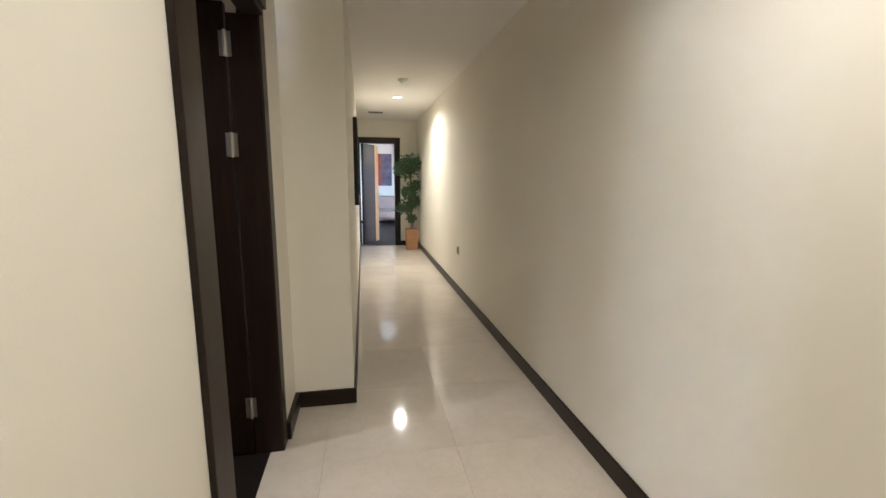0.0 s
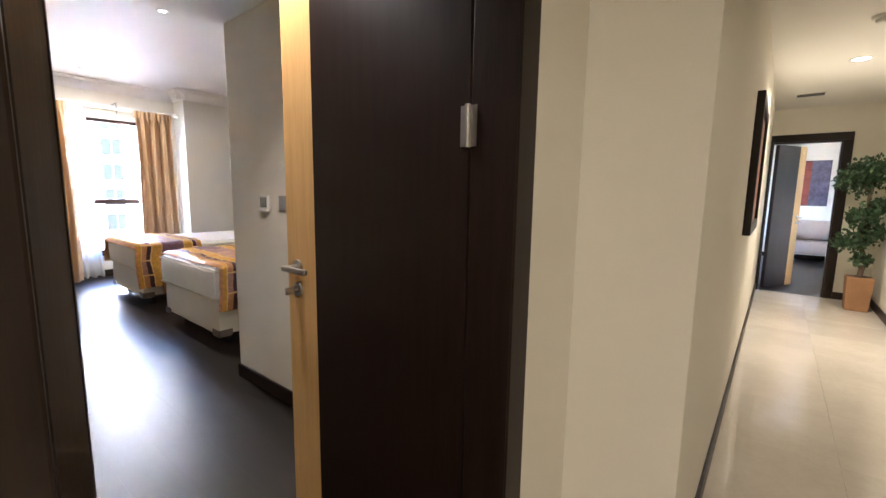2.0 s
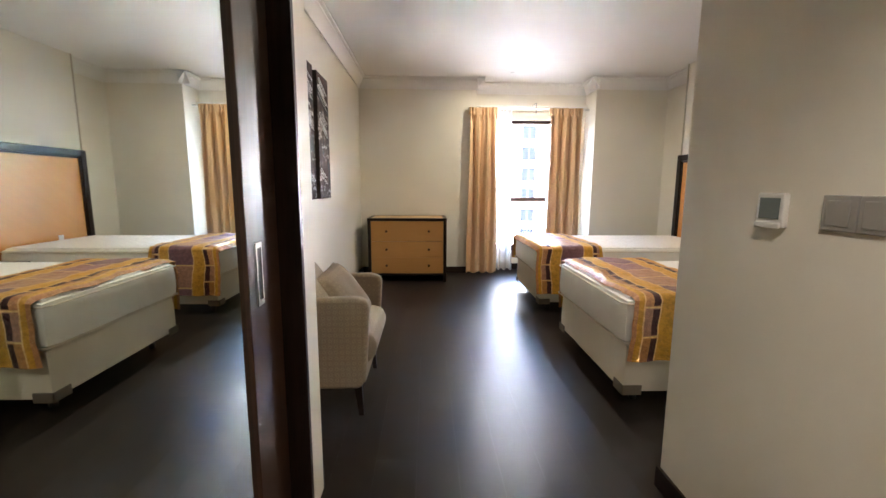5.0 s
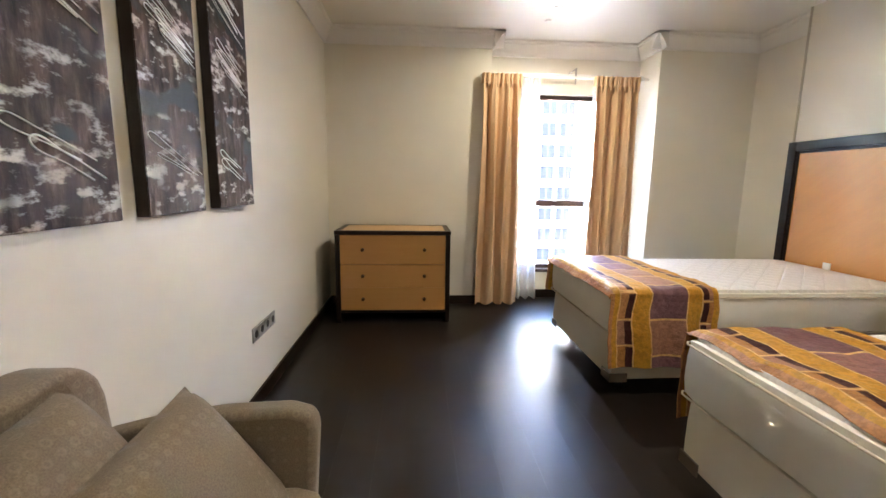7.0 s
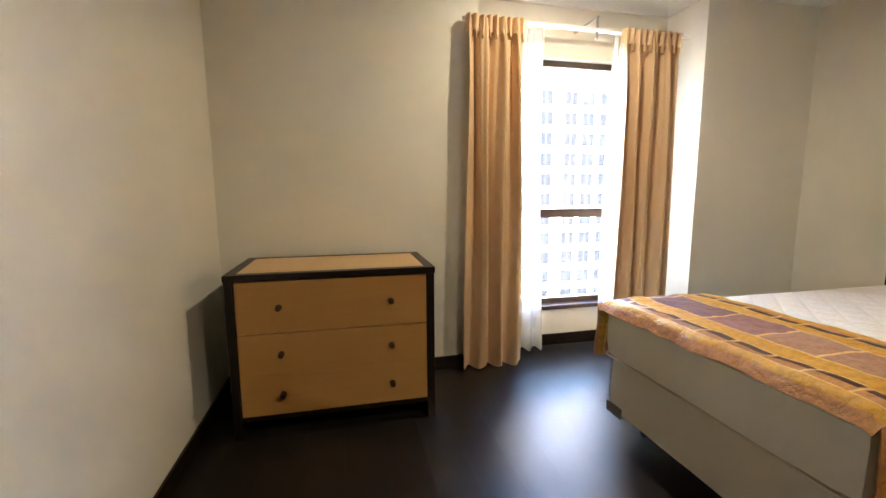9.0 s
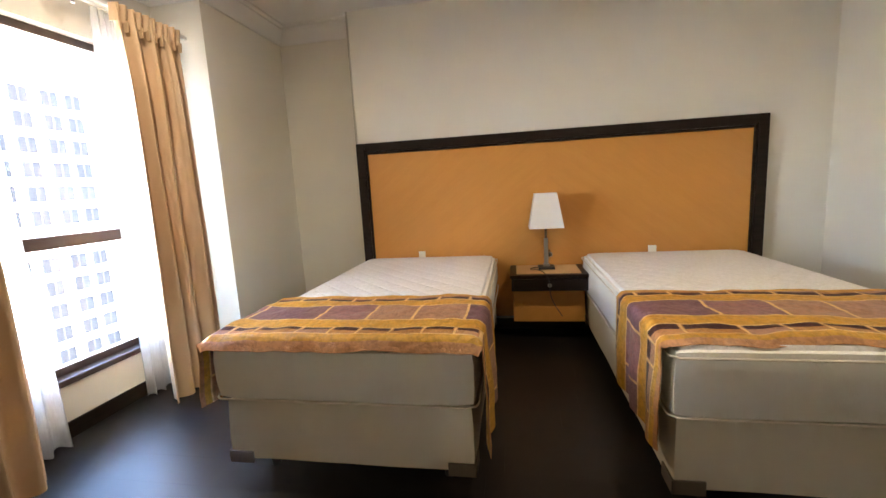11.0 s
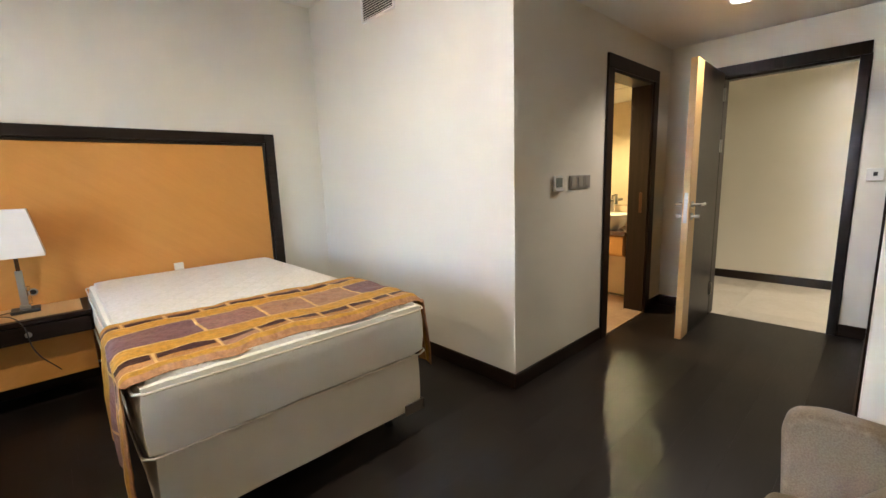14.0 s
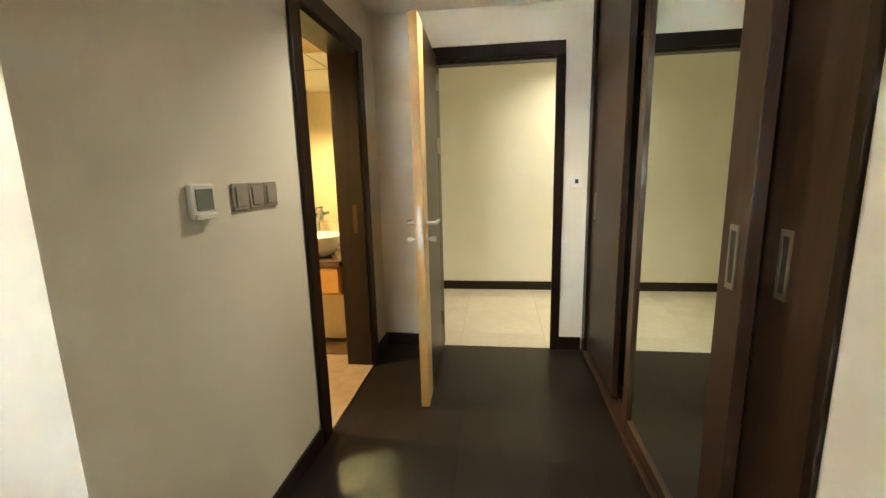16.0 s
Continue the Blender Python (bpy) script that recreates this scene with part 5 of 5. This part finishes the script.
# ---- bathroom ----
va = thing("vanity", (-0.14, 2.585, 0), "wall-hung wood vanity with dark marble counter", "vanity")
part("cabinet", B((-0.46, 0, 0.01, 1.2, 0.50, 0.70), bevel=0.003), M_DRAWER, va, "honey wood cabinet")
part("counter", B((-0.49, 0, 0, 1.22, 0.70, 0.735), bevel=0.004), M_COUNTER, va, "brown marble counter")
for y0, y1 in ((0.02, 0.60), (0.61, 1.19)):
    d = part("drawer", B((-0.478, -0.461, y0, y1, 0.515, 0.69), bevel=0.003), M_DRAWER, va)
    part("handle", B((-0.505, -0.478, (y0 + y1) / 2 - 0.1, (y0 + y1) / 2 + 0.1, 0.60, 0.612), bevel=0.003), M_STEEL, d, "steel bar handle")
bs = thing("wash_basin", (-0.42, 2.86, 0.735), "white vessel wash basin on the counter", "wash basin")
bm = bmesh.new()
prof = [(0.11, 0.0), (0.15, 0.03), (0.20, 0.12), (0.205, 0.145), (0.195, 0.147), (0.185, 0.12), (0.13, 0.05), (0.0, 0.035)]
rings = [[bm.verts.new((a * math.cos(6.2832 * k / 32), a * 1.1 * math.sin(6.2832 * k / 32), h)) for k in range(32)] for a, h in prof[:-1]]
for i in range(len(rings) - 1):
    for k in range(32):
        bm.faces.new((rings[i][k], rings[i][(k + 1) % 32], rings[i + 1][(k + 1) % 32], rings[i + 1][k]))
bm.faces.new(rings[-1]), bm.faces.new(rings[0][::-1])
bmesh.ops.recalc_face_normals(bm, faces=bm.faces[:])
part("bowl", bm, M_PORC, bs)
fa = thing("faucet", (-0.19, 2.91, 0.735), "chrome basin mixer tap", "faucet")
bm = bmesh.new()
cyl(bm, (0, 0, 0.14), 0.018, 0.016, 0.28, "z", 18)
box(bm, -0.13, 0.0, -0.012, 0.012, 0.25, 0.275, 0.005)
part("spout", bm, M_STEEL, fa)
bm = bmesh.new()
cyl(bm, (0, 0, 0.30), 0.014, 0.010, 0.04, "z", 14)
box(bm, -0.02, 0.05, -0.006, 0.006, 0.312, 0.322, 0.003)
part("tap_lever", bm, M_STEEL, fa)
bmr = thing("bathroom_mirror", (-0.14, 2.60, 0.95), "large frameless bathroom mirror above the vanity", "mirror")
part("mirror_glass", B((-0.008, -0.002, 0, 1.3, 0, 1.2), bevel=0.001), M_MIRROR, bmr)
part("backing_board", B((-0.002, 0.0, 0.01, 1.29, 0.01, 1.19)), M_PLASTICDK, bmr)
setting("bathroom_ceiling_trim", B((-2.37, -0.14, 3.2, 3.21, 2.316, 2.32), (-1.3, -1.29, YB, 4.6, 2.316, 2.32)), M_GREYPL, "thin joint strips of the bathroom ceiling", "trim")


# ---- far room ----
sofa = thing("far_armchair", (0.95, 12.15, 0), "taupe armchair standing in the far room", "armchair")
part("seat", soft_box(-0.42, 0.42, 0.0, 0.7, 0.18, 0.44, 0.05, seed=2), M_SOFA, sofa)
part("backrest", soft_box(-0.42, 0.42, 0.52, 0.75, 0.44, 0.85, 0.06, seed=3), M_SOFA, sofa)
for sx in (-1, 1):
    xa, xb = sorted((sx * 0.42, sx * 0.55))
    part("armrest", soft_box(xa, xb, 0.0, 0.75, 0.18, 0.62, 0.05, seed=4 + sx), M_SOFA, sofa)
    for y in (0.08, 0.68):
        bm = bmesh.new()
        cyl(bm, (sx * 0.45, y, 0.09), 0.02, 0.028, 0.18, "z", 12)
        part("leg", bm, M_DARK, sofa)
fp = thing("wall_picture", (0.66, FY - 0.001, 1.15), "dark blue and red picture in the far room", "picture")
part("frame", B((0, 0.48, -0.03, 0, 0, 0.95), bevel=0.004), M_CANVASEDGE, fp)
part("print", B((0.17, 0.47, -0.033, -0.03, 0.01, 0.94)), M_FARPIC, fp)
part("print", B((0.01, 0.17, -0.033, -0.03, 0.01, 0.94)), M_REDPRINT, fp)


# ---- floor pieces ----
def slab(w, d, h=0.006, bev=0.0012):
    bm = B((0, w, 0, d, -h, 0), bevel=0)
    top = [e for e in bm.edges if all(abs(v.co.z) < 1e-6 for v in e.verts)]
    bmesh.ops.bevel(bm, geom=top, offset=bev, segments=1, affect="EDGES")
    return bm


cache = {}


def piece(name, x0, x1, y0, y1, mat, parent, gap, bev):
    key = (name, round(x1 - x0, 3), round(y1 - y0, 3))
    if key not in cache:
        cache[key] = mesh_of(name, slab(x1 - x0 - gap, y1 - y0 - gap, 0.0059, bev), mat, False)
    ob = new(name, cache[key])
    ob.location = (x0, y0, 0)
    ob.parent = parent


for xa, xb in ((-0.21, 0.05), (0.05, 0.70), (0.70, 1.35)):
    for j in range(20):
        y0 = -4.0 + 0.65 * j
        piece("tile", xa, xb, y0, min(y0 + 0.65, 8.5), M_MARBLE, floor_corridor, 0.0008, 0.0004)
for i in range(4):
    for j in range(4):
        piece("tile", -2.37 + 0.5575 * i, -2.37 + 0.5575 * (i + 1), YB + 0.505 * j, YB + 0.505 * (j + 1), M_BATHFLOOR, floor_bath, 0.003, 0.001)
rng = random.Random(4)
for j in range(24):
    y0 = 0.2 + 0.192 * j
    x = -7.38 - rng.uniform(0.0, 1.2)
    xend = -0.21 if y0 + 0.192 < YB else -2.42
    while x < xend:
        x1 = min(x + 1.28, xend)
        xs = max(x, -7.38)
        if x1 - xs > 0.02:
            piece("plank", xs, x1, y0, min(y0 + 0.192, 4.82), M_PLANK, floor_bedroom, 0.0002, 0.0001)
        x += 1.28
